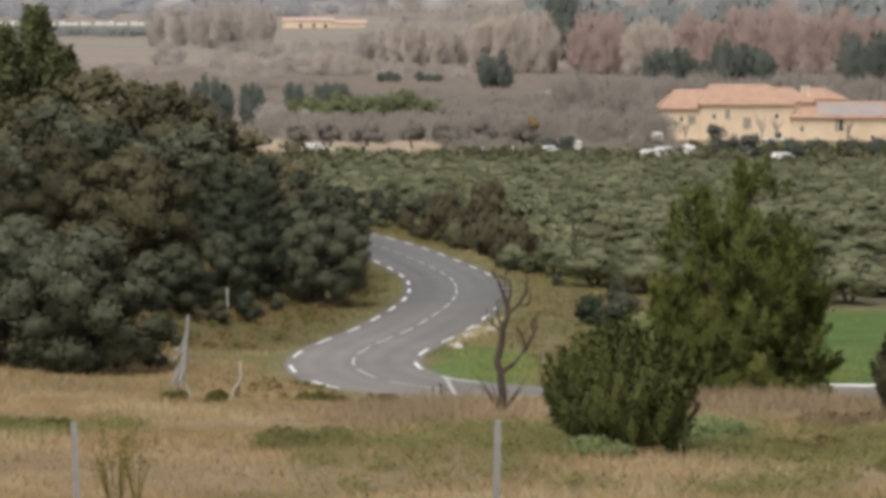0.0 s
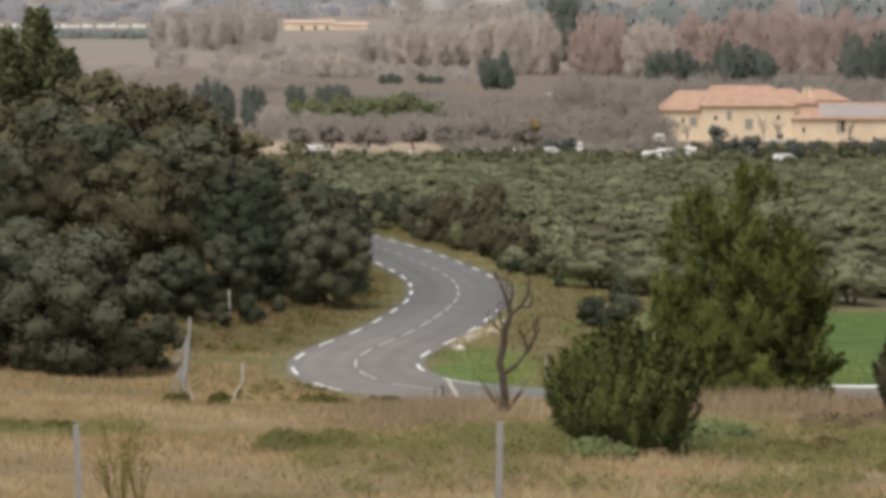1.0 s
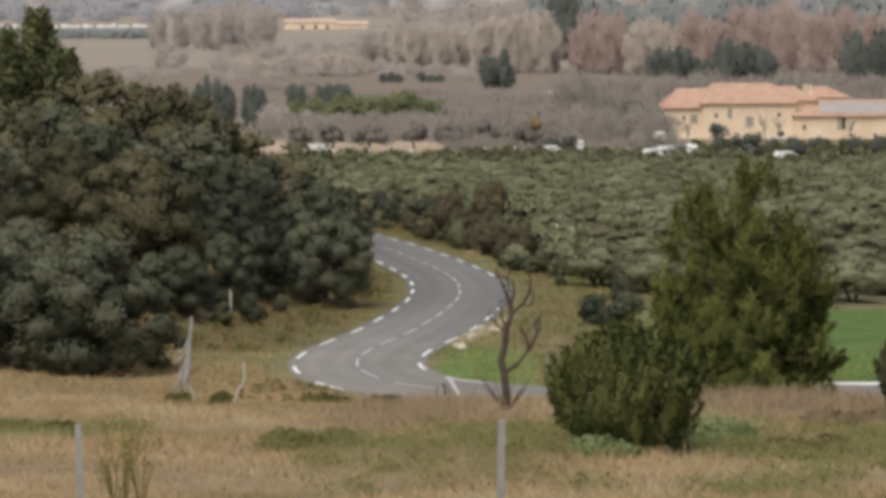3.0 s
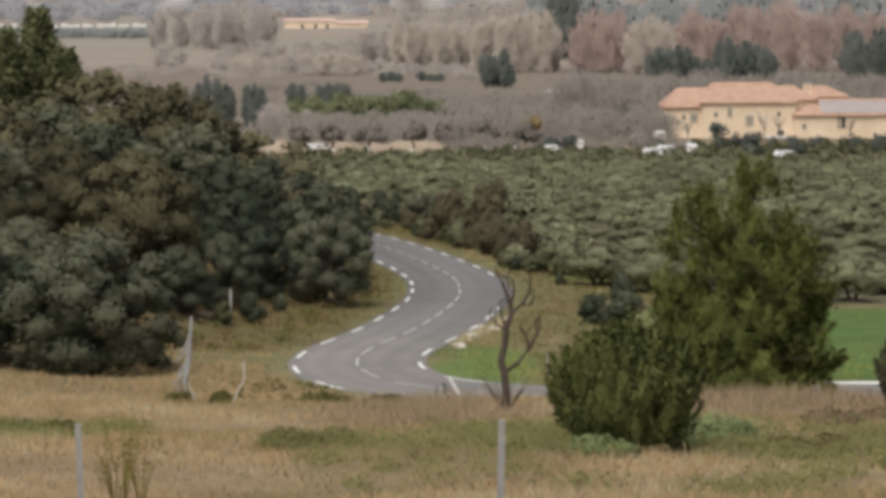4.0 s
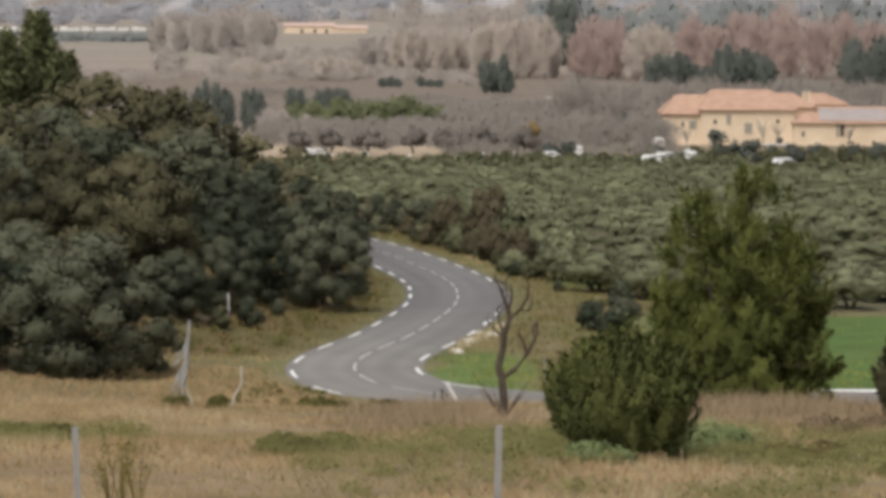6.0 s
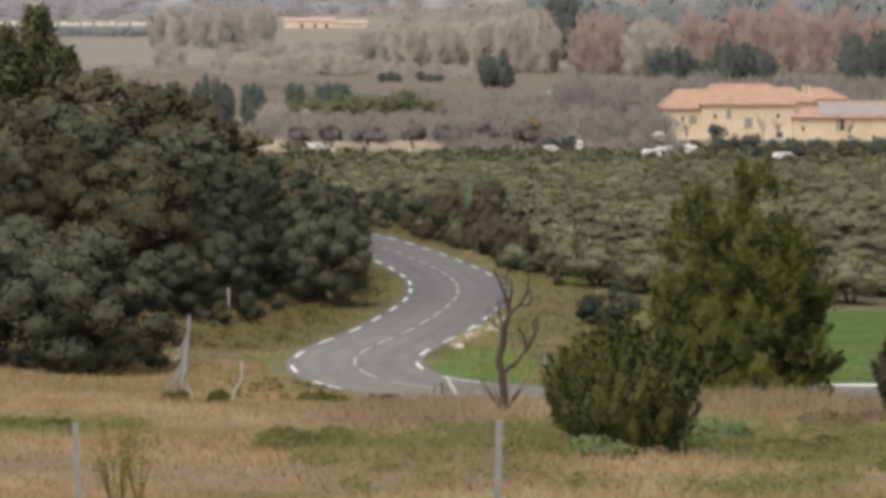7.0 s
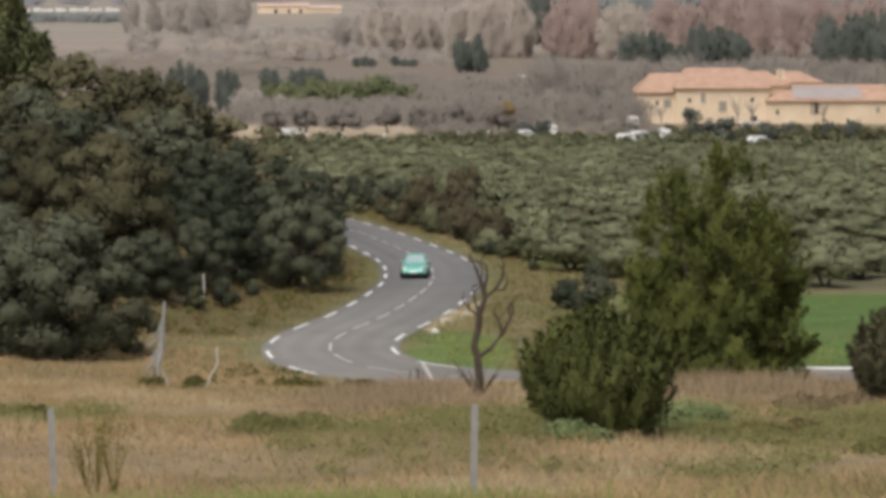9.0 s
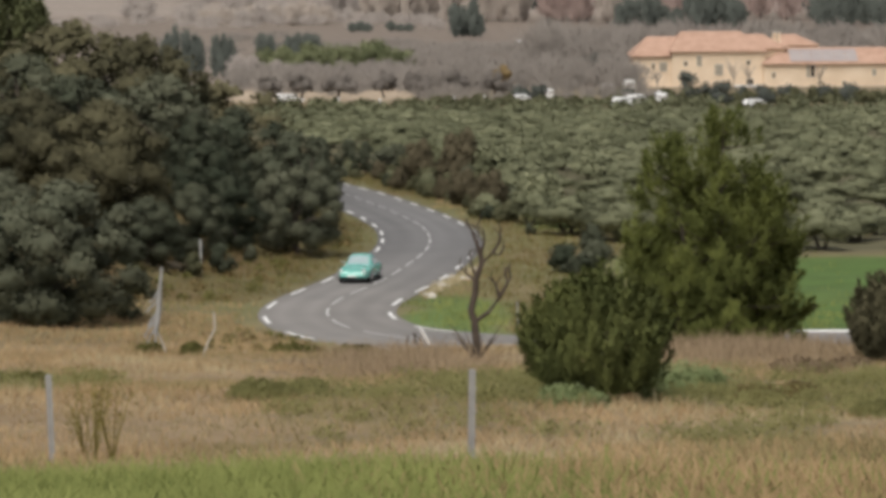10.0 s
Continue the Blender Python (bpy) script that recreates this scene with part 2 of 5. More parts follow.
def leaves(rng, centres, radii, each, size, stretch=1.0, upward=0.0, flat=0.9, parents=None, lift=0.3, whole=None, own=0.4, mass=1.0, all_=0.5):
    """Leaf quads scattered in the outer part of many clumps, and normals that lean to the clump, its lobe and the whole crown."""
    c = np.repeat(np.asarray(centres, float), each, axis=0)
    r = np.repeat(np.asarray(radii, float), each)[:, None]
    n = len(c)
    d = rng.normal(size=(n, 3))
    d /= np.linalg.norm(d, axis=1)[:, None]
    p = c + d * r * (0.4 + 0.65 * rng.random((n, 1)) ** 0.6) * np.array([1, 1, flat])
    u = rng.normal(size=(n, 3)) + np.array([0, 0, upward])
    nrm = d + 0.4 * rng.normal(size=(n, 3))
    u -= nrm * (u * nrm).sum(1)[:, None] / (nrm ** 2).sum(1)[:, None]
    u /= np.linalg.norm(u, axis=1)[:, None] + 1e-9
    v = np.cross(nrm, u)
    v /= np.linalg.norm(v, axis=1)[:, None] + 1e-9
    s = size * (0.6 + 0.8 * rng.random((n, 1)))
    u, v = u * s * stretch * 0.5, v * s * 0.5
    shade = d * own
    if parents is not None:
        q = p - np.repeat(np.asarray(parents, float), each, axis=0)
        shade = shade + mass * q / (np.linalg.norm(q, axis=1)[:, None] + 1e-6)
    if whole is not None:
        q = p - np.asarray(whole, float)
        shade = shade + all_ * q / (np.linalg.norm(q, axis=1)[:, None] + 1e-6)
    shade = shade + np.array([0, 0, lift]) + 0.12 * rng.normal(size=(n, 3))
    shade /= np.linalg.norm(shade, axis=1)[:, None]
    return np.stack([p - u, p + v * 0.8, p + u, p - v], axis=1), shade


def sprays(rng, roots, tips, each, size, stretch, spread, whole, lift=0.3, own=0.7):
    """Feathery shoots: leaves lie along each line from root to tip, in a brush that narrows towards the tip."""
    a, b = np.repeat(np.asarray(roots, float), each, axis=0), np.repeat(np.asarray(tips, float), each, axis=0)
    n = len(a)
    way = b - a
    length = np.linalg.norm(way, axis=1)[:, None] + 1e-6
    way = way / length
    s = rng.random((n, 1)) ** 0.85
    off = rng.normal(size=(n, 3))
    off -= way * (off * way).sum(1)[:, None]
    p = a + way * length * s + off * spread * length * (1.05 - 0.8 * s)
    u = way + 0.5 * off + 0.25 * rng.normal(size=(n, 3))
    u /= np.linalg.norm(u, axis=1)[:, None]
    v = np.cross(u, rng.normal(size=(n, 3)))
    v /= np.linalg.norm(v, axis=1)[:, None] + 1e-9
    k = size * (0.6 + 0.8 * rng.random((n, 1)))
    u, v = u * k * stretch * 0.5, v * k * 0.5
    q = p - np.asarray(whole, float)
    shade = q / (np.linalg.norm(q, axis=1)[:, None] + 1e-6) + own * off + 0.5 * way + np.array([0, 0, lift])
    shade /= np.linalg.norm(shade, axis=1)[:, None]
    return np.stack([p - u, p + v, p + u, p - v], axis=1), shade


# ---- the lie of the land ----
ROAD_LINE = [(-80, 480), (-50, 385), (-26, 305), (-12.5, 250), (-5.6, 222), (-1.8, 202), (0.45, 186), (0.95, 174), (0.4, 163.5),
             (-1.4, 149), (-3.3, 139), (-3.9, 133), (-3.5, 128), (-2.0, 123.3), (0.9, 120), (5, 117.7), (11, 117.2), (17, 118.7), (40, 124), (90, 135)]


def spline(points, step=0.5):
    """Evenly spaced points on a smooth curve through the given ones."""
    p = [np.array(q, float) for q in points]
    p = [2 * p[0] - p[1]] + p + [2 * p[-1] - p[-2]]
    out = []
    for a, b, c, d in zip(p, p[1:], p[2:], p[3:]):
        for s in np.linspace(0, 1, 40, endpoint=False):
            out.append(0.5 * (2 * b + (c - a) * s + (2 * a - 5 * b + 4 * c - d) * s ** 2 + (3 * b - a - 3 * c + d) * s ** 3))
    out = np.array(out + [p[-2]])
    run = np.r_[0, np.cumsum(np.linalg.norm(np.diff(out, axis=0), axis=1))]
    at = np.arange(0, run[-1], step)
    return np.stack([np.interp(at, run, out[:, i]) for i in range(out.shape[1])], axis=1), at


ROAD, ROAD_RUN = spline(ROAD_LINE)
HALF = 3.1
PROFILE_Y = [-400, -60, 0, 12, 25, 37, 70, 100, 107.5, 113, 118, 540, 800, 1000, 1300, 1700, 2200, 3000, 4200]
PROFILE_Z = [70, 34, 28.3, 26.7, 25.1, 23.05, 19.15, 15.5, 14.2, 13.22, 13.1, 0.23, -4.5, -6.2, -4.7, 0.8, 13.2, 30, 150]


def ramp01(v):
    v = np.clip(v, 0, 1)
    return v * v * (3 - 2 * v)


def road_distance(x, y):
    """Distance to the road's middle, positive to its left as one drives away from the camera."""
    x, y = np.atleast_1d(np.asarray(x, float)), np.atleast_1d(np.asarray(y, float))
    best = np.full(x.shape, 1e9)
    near = (np.abs(x) < 140) & (y > 80) & (y < 520)
    q = ROAD[::4]
    xs, ys = x[near], y[near]
    got = np.full(xs.shape, 1e9)
    for a, b in q:
        got = np.minimum(got, (xs - a) ** 2 + (ys - b) ** 2)
    best[near] = np.sqrt(got)
    return best


def wave(x, y, s, k=0.0):
    """Gentle unevenness of a given length."""
    return (np.sin(x / s + 1.3 * np.sin(y / s * 0.7 + k)) + np.sin(y / s * 1.1 + 1.7 * np.sin(x / s * 0.6 + 2 + k))) / 2


def height(x, y):
    x, y = np.atleast_1d(np.asarray(x, float)), np.atleast_1d(np.asarray(y, float))
    z = sum(np.interp(y + o, PROFILE_Y, PROFILE_Z) for o in (-1.5, -0.5, 0.5, 1.5)) / 4
    d = road_distance(x, y)
    off = ramp01((d - 3.6) / 12)
    road_x = np.interp(y, ROAD[::-1, 1][ROAD[::-1, 0] < 1.2], ROAD[::-1, 0][ROAD[::-1, 0] < 1.2])
    left = ramp01((road_x - x - 2) / 14) * ramp01((y - 126) / 40) * ramp01((330 - y) / 60)
    z = z + 3.6 * left * off
    z = z + off * (0.16 * wave(x, y, 5.3) + 0.07 * wave(x, y, 1.7, 3)) * ramp01((400 - y) / 100)
    far = ramp01((y - 900) / 600)
    z = z + far * (6 * wave(x, y, 210) + 10 * ramp01((y - 2300) / 900) * wave(x, y, 330, 5))
    return z


def ground_z(x, y):
    return float(height(x, y)[0])


def weed_cover(x, y):
    """Where green weeds have the better of the dry grass, 0 to 1."""
    x, y = np.asarray(x, float), np.asarray(y, float)
    broken = 0.55 * wave(x, y, 1.6, 4) + 0.45 * wave(x, y, 0.7, 1)
    band = 1.5 - np.abs(y - 58.5 - 1.5 * np.sin(x / 2)) / 7.0 - 2.2 * ramp01((-2.4 - x) / 1.6)
    patch = 1.5 - np.hypot((x + 9.3) / 2.6, (y - 68) / 6.0)
    lush = 1.7 - np.hypot((x - 5.6) / 1.5, (y - 64) / 4.5)
    right = 1.5 - np.hypot((x - 8.5) / 6.5, (y - 57) / 12)
    mound = 1.3 - np.hypot((x + 2.3) / 1.0, (y - 97) / 5)
    near = 1.2 - np.hypot((x + 1.2) / 1.6, (y - 47) / 3)
    return ramp01(np.max([band, patch, lush, right, mound, near], axis=0) * 0.8 - 0.25 + broken)


def along(lo, hi, fine_lo, fine_hi, step, grow=1.13):
    """Grid lines: even between the fine limits, wider and wider outside them."""
    v = list(np.arange(fine_lo, fine_hi + 1e-6, step))
    s = step
    while v[-1] < hi:
        s *= grow
        v.append(v[-1] + s)
    s = step
    while v[0] > lo:
        s *= grow
        v.insert(0, v[0] - s)
    return np.array(v)


def build_ground():
    xs, ys = along(-3500, 3500, -34, 44, 1.0), np.r_[along(-400, 20, 20, 24, 1.0), along(24.5, 4600, 25, 245, 1.1, 1.035)[1:]]
    ys = np.unique(ys.round(3))
    gx, gy = np.meshgrid(xs, ys)
    x, y = gx.ravel(), gy.ravel()
    z = height(x, y)
    d = road_distance(x, y)
    z = z - 0.06 * (d < HALF + 0.3)
    nx, ny = len(xs), len(ys)
    i = (np.arange(ny - 1)[:, None] * nx + np.arange(nx - 1)[None]).ravel()
    me = bpy.data.meshes.new("ground")
    me.from_pydata(np.stack([x, y, z], 1).tolist(), [], np.stack([i, i + 1, i + nx + 1, i + nx], 1).tolist())
    me.polygons.foreach_set("use_smooth", [True] * len(me.polygons))
    # what grows where, and haze colour on the farthest ground
    def col(r, g, b):
        return np.tile(np.array([r, g, b]), (len(x), 1))
    def blend(c, k, new_colour):
        return c * (1 - k[:, None]) + new_colour * k[:, None]
    def spot(cx, cy, rx, ry):
        return ramp01(1.6 - 1.2 * np.hypot((x - cx) / rx, (y - cy) / ry) + 0.35 * wave(x, y, 1.3, 2))
    c = col(0.27, 0.20, 0.12)
    c = blend(c, weed_cover(x, y) * 0.8, col(0.13, 0.135, 0.07))
    c = blend(c, spot(-0.5, 88, 3.5, 14) * 0.5, col(0.19, 0.145, 0.11))
    c = blend(c, spot(10, 92, 5, 12) * 0.5, col(0.20, 0.155, 0.12))
    c = blend(c, ramp01((30 - y - 0.6 * x) / 3) * (1 - 0.75 * ramp01((x + 1.2) / 4.0)), col(0.15, 0.19, 0.06))
    past = ramp01((y - 116) / 6)
    c = blend(c, past, col(0.20, 0.165, 0.09))
    bank = past * ramp01((2.5 - x) / 3) * ramp01((y - 132) / 10)
    c = blend(c, bank, col(0.135, 0.112, 0.052))
    c = blend(c, bank * ramp01(0.3 + 1.5 * wave(x, y, 2.7, 2)) * 0.7, col(0.15, 0.095, 0.045))
    verge = past * ramp01((9 - d) / 5) * (0.3 + 0.5 * ramp01(0.5 + wave(x, y, 3.3, 2)))
    c = blend(c, verge, col(0.15, 0.15, 0.065))
    c = blend(c, spot(1.9, 130, 2.4, 8.5), col(0.115, 0.17, 0.05))
    c = blend(c, spot(9, 188, 2.2, 8), col(0.14, 0.19, 0.06))
    c = blend(c, spot(-12.3, 150, 1.0, 3.0), col(0.30, 0.25, 0.185))
    right = past * ramp01((x - 2.5) / 2) * ramp01((180 - y) / 10) * ramp01((d - 3.5) / 2)
    c = blend(c, right * 0.85, col(0.20, 0.165, 0.085))
    c = blend(c, right * ramp01(0.2 + wave(x, y, 2.9, 6)) * 0.7, col(0.15, 0.155, 0.07))
    c = blend(c, spot(1.9, 130, 2.4, 8.5), col(0.115, 0.17, 0.05))
    crop = past * ramp01((x - 10) / 2) * ramp01((163 - y) / 3)
    c = blend(c, crop, col(0.082, 0.138, 0.034))
    c = blend(c, crop * ramp01(0.5 * wave(x, y, 4.0, 9) + 0.2) * 0.6, col(0.13, 0.16, 0.05))
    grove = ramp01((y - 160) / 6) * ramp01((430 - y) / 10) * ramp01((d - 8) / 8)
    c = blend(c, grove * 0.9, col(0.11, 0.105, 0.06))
    c = blend(c, ramp01((y - 440) / 40) * (1 - 0.85 * ramp01((x + 2) / 6)), col(0.42, 0.34, 0.25))
    c = blend(c, ramp01((y - 510) / 40), col(0.20, 0.165, 0.135))
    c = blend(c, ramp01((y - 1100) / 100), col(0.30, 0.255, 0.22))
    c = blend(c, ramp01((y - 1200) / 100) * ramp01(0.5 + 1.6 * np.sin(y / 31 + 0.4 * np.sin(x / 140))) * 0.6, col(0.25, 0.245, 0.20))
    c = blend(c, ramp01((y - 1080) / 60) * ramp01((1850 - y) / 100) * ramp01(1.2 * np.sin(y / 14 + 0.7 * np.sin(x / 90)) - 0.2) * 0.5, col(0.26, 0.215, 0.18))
    # the far slope is coloured pale blue-grey as haze would make it
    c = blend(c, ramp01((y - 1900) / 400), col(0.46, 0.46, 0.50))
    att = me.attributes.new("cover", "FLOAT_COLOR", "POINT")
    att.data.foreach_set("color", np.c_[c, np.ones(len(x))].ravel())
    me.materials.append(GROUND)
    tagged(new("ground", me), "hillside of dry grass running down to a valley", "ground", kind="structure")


def strip(line, lo, hi, lift, cuts=1):
    """A ribbon on the road between two offsets from its middle."""
    bm = bmesh.new()
    t = np.gradient(line, axis=0)
    t /= np.linalg.norm(t, axis=1)[:, None]
    side = np.stack([-t[:, 1], t[:, 0]], 1)
    rows = []
    for k in np.linspace(lo, hi, cuts + 1):
        p = line + side * k
        z = height(line[:, 0], line[:, 1]) + 0.05 * (1 - (k / HALF) ** 2) * 0.8 + lift
        rows.append([bm.verts.new((a, b, c)) for (a, b), c in zip(p, z)])
    for a, b in zip(rows, rows[1:]):
        for i in range(len(a) - 1):
            bm.faces.new((a[i], b[i], b[i + 1], a[i + 1]))
    bmesh.ops.recalc_face_normals(bm, faces=bm.faces)
    if sum(f.normal.z for f in bm.faces) < 0:
        bmesh.ops.reverse_faces(bm, faces=bm.faces)
    return bm


def build_road():
    line = ROAD[::2]
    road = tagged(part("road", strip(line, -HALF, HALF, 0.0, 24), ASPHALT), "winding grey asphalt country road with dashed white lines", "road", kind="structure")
    # wheel tracks are worn paler than the middle of each lane; the near stretch is paler and warmer
    n = len(line)
    k = np.repeat(np.linspace(-HALF, HALF, 25), n)
    s = np.tile(np.arange(n), 25)
    tracks = sum(np.exp(-((np.abs(k) - c) / 0.35) ** 2) for c in (0.75, 2.1))
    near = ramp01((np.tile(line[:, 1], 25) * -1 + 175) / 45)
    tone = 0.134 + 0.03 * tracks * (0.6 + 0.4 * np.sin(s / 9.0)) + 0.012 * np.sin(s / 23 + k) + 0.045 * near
    att = road.data.attributes.new("wear_and_tone", "FLOAT_COLOR", "POINT")
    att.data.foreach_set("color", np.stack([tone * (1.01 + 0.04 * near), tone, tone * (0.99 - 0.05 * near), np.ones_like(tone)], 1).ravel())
    t = np.gradient(ROAD, axis=0)
    t /= np.linalg.norm(t, axis=1)[:, None]
    side = np.stack([-t[:, 1], t[:, 0]], 1)
    for name, offset, width, mark, gap, anchor in (("edge_line", 2.8, 0.17, 3.0, 3.5, 303.0), ("edge_line", -2.8, 0.17, 3.0, 3.5, 317.0), ("centre_line", 0.0, 0.085, 3.5, 1.7, 318.0)):
        edge = ROAD + side * offset
        run = np.r_[0, np.cumsum(np.linalg.norm(np.diff(edge, axis=0), axis=1))]
        middle = np.interp(anchor, ROAD_RUN, run)
        for c in np.arange(middle - 27 * (mark + gap), run[-1] - 60, mark + gap):
            q = np.interp(np.linspace(c - mark / 2, c + mark / 2, 9), run, ROAD_RUN)
            piece = np.stack([np.interp(q, ROAD_RUN, ROAD[:, a]) for a in range(2)], 1)
            part(name, strip(piece, offset - width / 2, offset + width / 2, 0.012), PAINT if offset else FADED_PAINT, road, smooth=False)


build_ground()
build_road()


# ---- trees and bushes ----
def crown_lobes(rng, height_, width, count, low=0.1, big=0.2, wide_at=0.38):
    """Centres and radii of the big rounded lobes of an uneven, domed crown standing on the ground at the origin."""
    out = []
    for k in range(count):
        up = (k + rng.random()) / count
        a = k * 2.4 + rng.normal() * 0.5
        rad = width * big * rng.uniform(0.6, 1.25) * (1 - 0.25 * up)
        span = (up - wide_at) / (1.0 - wide_at if up > wide_at else wide_at + 0.25)
        reach = max(0.0, width / 2 * math.sqrt(max(0.0, 1 - span * span)) * rng.uniform(0.85, 1.08) - rad)
        reach *= 1 if k % 4 else 0.35
        z = max(low * height_ + rad * 0.8, up * (height_ - rad))
        out.append(((math.cos(a) * reach, math.sin(a) * reach, z), rad))
    return out


def clumped(rng, lobes, per, small=0.36):
    """Leaf clumps set on the lobes; returns centres, radii and the lobe's middle for each."""
    c, r, par = [], [], []
    for centre, rad in lobes:
        for _ in range(per):
            d = Vector(rng.normal(size=3)).normalized()
            c.append(Vector(centre) + d * rad * rng.uniform(0.62, 0.86))
            r.append(rad * small * rng.uniform(0.75, 1.25))
            par.append(centre)
    return c, r, par


def tree(name, seed, height_, width, leaf, label, category, low=0.1, lobes=17, per=13, each=40, size=0.15, big=0.22, wide_at=0.38, bark=BARK, group="", trunks=1, upward=0.0, stretch=1.4, limbs=5, core_leaves=60, small=0.36, all_=0.6, lift=0.3, cuts=2, middle=0.42):
    """A broad tree: tapered trunk with limbs under a crown of many leaf clumps. Stands at the origin."""
    rng = np.random.default_rng(seed)
    t = thing(name, 0, 0, 0, label, category, group)
    masses = crown_lobes(rng, height_, width, lobes, low, big, wide_at)
    for q in range(trunks):
        lean = Vector((rng.normal() * 0.06, rng.normal() * 0.06, 0)) * height_ * (1 + trunks * 0.5)
        base = Vector((rng.normal() * 0.1, rng.normal() * 0.1, 0)) * (trunks > 1) * 2
        fork = base + lean * 0.5 + Vector((0, 0, height_ * max(0.3, low * 1.25)))
        rad = width * 0.03 / math.sqrt(trunks)
        trunk = part("trunk", tube(bmesh.new(), [base - Vector((0, 0, 0.3)), base + lean * 0.1 + Vector((0, 0, 0.25)), fork], [rad * 1.5, rad * 1.1, rad * 0.8], 8), bark, t)
        for k in range(limbs):
            goal = Vector(masses[int(rng.integers(len(masses)))][0])
            mid = fork.lerp(goal, 0.5) + Vector(rng.normal(size=3)) * height_ * 0.03
            part("limb", tube(bmesh.new(), [fork - (fork - base) * 0.08, mid, goal], [rad * 0.6, rad * 0.35, rad * 0.1], 5), bark, trunk)
    c, r, par = clumped(rng, masses, per, small)
    whole = (0, 0, height_ * middle)
    quads, shade = leaves(rng, c, r, each, size, stretch, upward, parents=par, lift=lift, whole=whole, own=0.2, mass=0.9, all_=all_)
    core, dim = leaves(rng, [m[0] for m in masses], [m[1] * 0.95 for m in masses], core_leaves, size * 1.2, stretch, upward, parents=[m[0] for m in masses], lift=lift, whole=whole, own=0.0, mass=0.9, all_=all_)
    close = inner_masses(rng, masses, cuts, whole, all_=all_, lift=lift)
    sheet_mesh("crown", np.concatenate([quads, core]), leaf, t, np.concatenate([shade, dim]), close)
    return t


def place(ob, x, y, turn=0.0, wide=1.0, tall=1.0, sink=0.0, first=False):
    """Sets a thing, or a copy of it, down on the ground."""
    m = pose(x, y, ground_z(x, y) - sink, 0, 0, turn) @ Matrix.Diagonal((wide, wide, tall, 1))
    if first:
        ob.matrix_world = m
        return ob
    return copy_thing(ob, m)


def scatter(kinds, rows):
    """Puts trees out; the first of each kind is the built one itself."""
    used = set()
    for k, x, y, turn, wide, tall in rows:
        place(kinds[k], x, y, turn, wide, tall, first=k not in used)
        used.add(k)


OAK = "dense dark-green holm oak on the bank above the road"
OAK_FORM = {"lobes": 50, "per": 9, "each": 14, "size": 0.11, "big": 0.135, "small": 0.3, "core_leaves": 310, "all_": 1.1, "lift": 0.2}
FAR_OAK_FORM = {"lobes": 48, "per": 6, "each": 7, "size": 0.15, "big": 0.14, "small": 0.3, "core_leaves": 90, "cuts": 1, "all_": 1.1, "lift": 0.2}
oaks = [tree("holm_oak", 11, 7, 8, OAK_LEAF, OAK, "tree", low=0.02, group="oaks on the bank", **OAK_FORM),
        tree("holm_oak", 12, 7, 8, OAK_LEAF, OAK, "tree", low=0.1, group="oaks on the bank", wide_at=0.5, **OAK_FORM),
        tree("holm_oak", 13, 7, 8, OAK_BROWN, "holm oak with brownish-green crown on the bank", "tree", low=0.05, group="oaks on the bank", **OAK_FORM),
        tree("holm_oak", 14, 7, 8, OAK_LEAF, OAK, "tree", low=0.02, group="oaks on the bank", **FAR_OAK_FORM),
        tree("holm_oak", 15, 7, 8, OAK_LEAF, OAK, "tree", low=0.1, group="oaks on the bank", wide_at=0.5, **FAR_OAK_FORM),
        tree("holm_oak", 16, 7, 8, OAK_BROWN, "holm oak with brownish-green crown on the bank", "tree", low=0.05, group="oaks on the bank", **FAR_OAK_FORM)]
scatter(oaks, [
    (0, -15.2, 128, 20, 1.10, 0.92), (1, -20.2, 130, 95, 0.86, 0.77), (2, -16.0, 152, 80, 1.08, 0.98), (1, -6.45, 163, 150, 0.96, 0.93), (4, -7.6, 184, 30, 0.9, 0.85), (0, -11.4, 152.5, 40, 0.48, 0.6), (0, -13.2, 147, 300, 0.5, 0.55), (0, -9.9, 158, 210, 0.5, 0.62), (0, -11.2, 163, 250, 0.60, 0.74),
    (5, -19.5, 214, 10, 1.54, 1.25), (4, -27, 205, 300, 1.54, 1.26), (3, -12.3, 205, 200, 1.20, 0.88), (1, -24.5, 165, 120, 1.06, 1.01),
    (0, -20, 140, 60, 0.77, 0.83), (4, -22, 190, 30, 1.34, 1.05), (3, -16.0, 186, 90, 1.10, 1.01), (5, -30, 180, 190, 1.15, 1.10),
    (1, -27, 145, 220, 0.96, 0.92), (3, -36, 215, 15, 1.34, 1.34), (5, -25.2, 219, 15, 1.44, 1.12), (4, -4, 246, 70, 0.43, 0.50), (3, -1.6, 243, 130, 0.48, 0.47),
    (3, -10.2, 212, 40, 0.96, 0.67), (1, -12.8, 174, 75, 0.77, 0.87), (2, -21, 163, 75, 0.86, 0.87), (3, -8.8, 219, 310, 0.82, 0.59), (5, -15, 225, 110, 1.25, 0.92)])
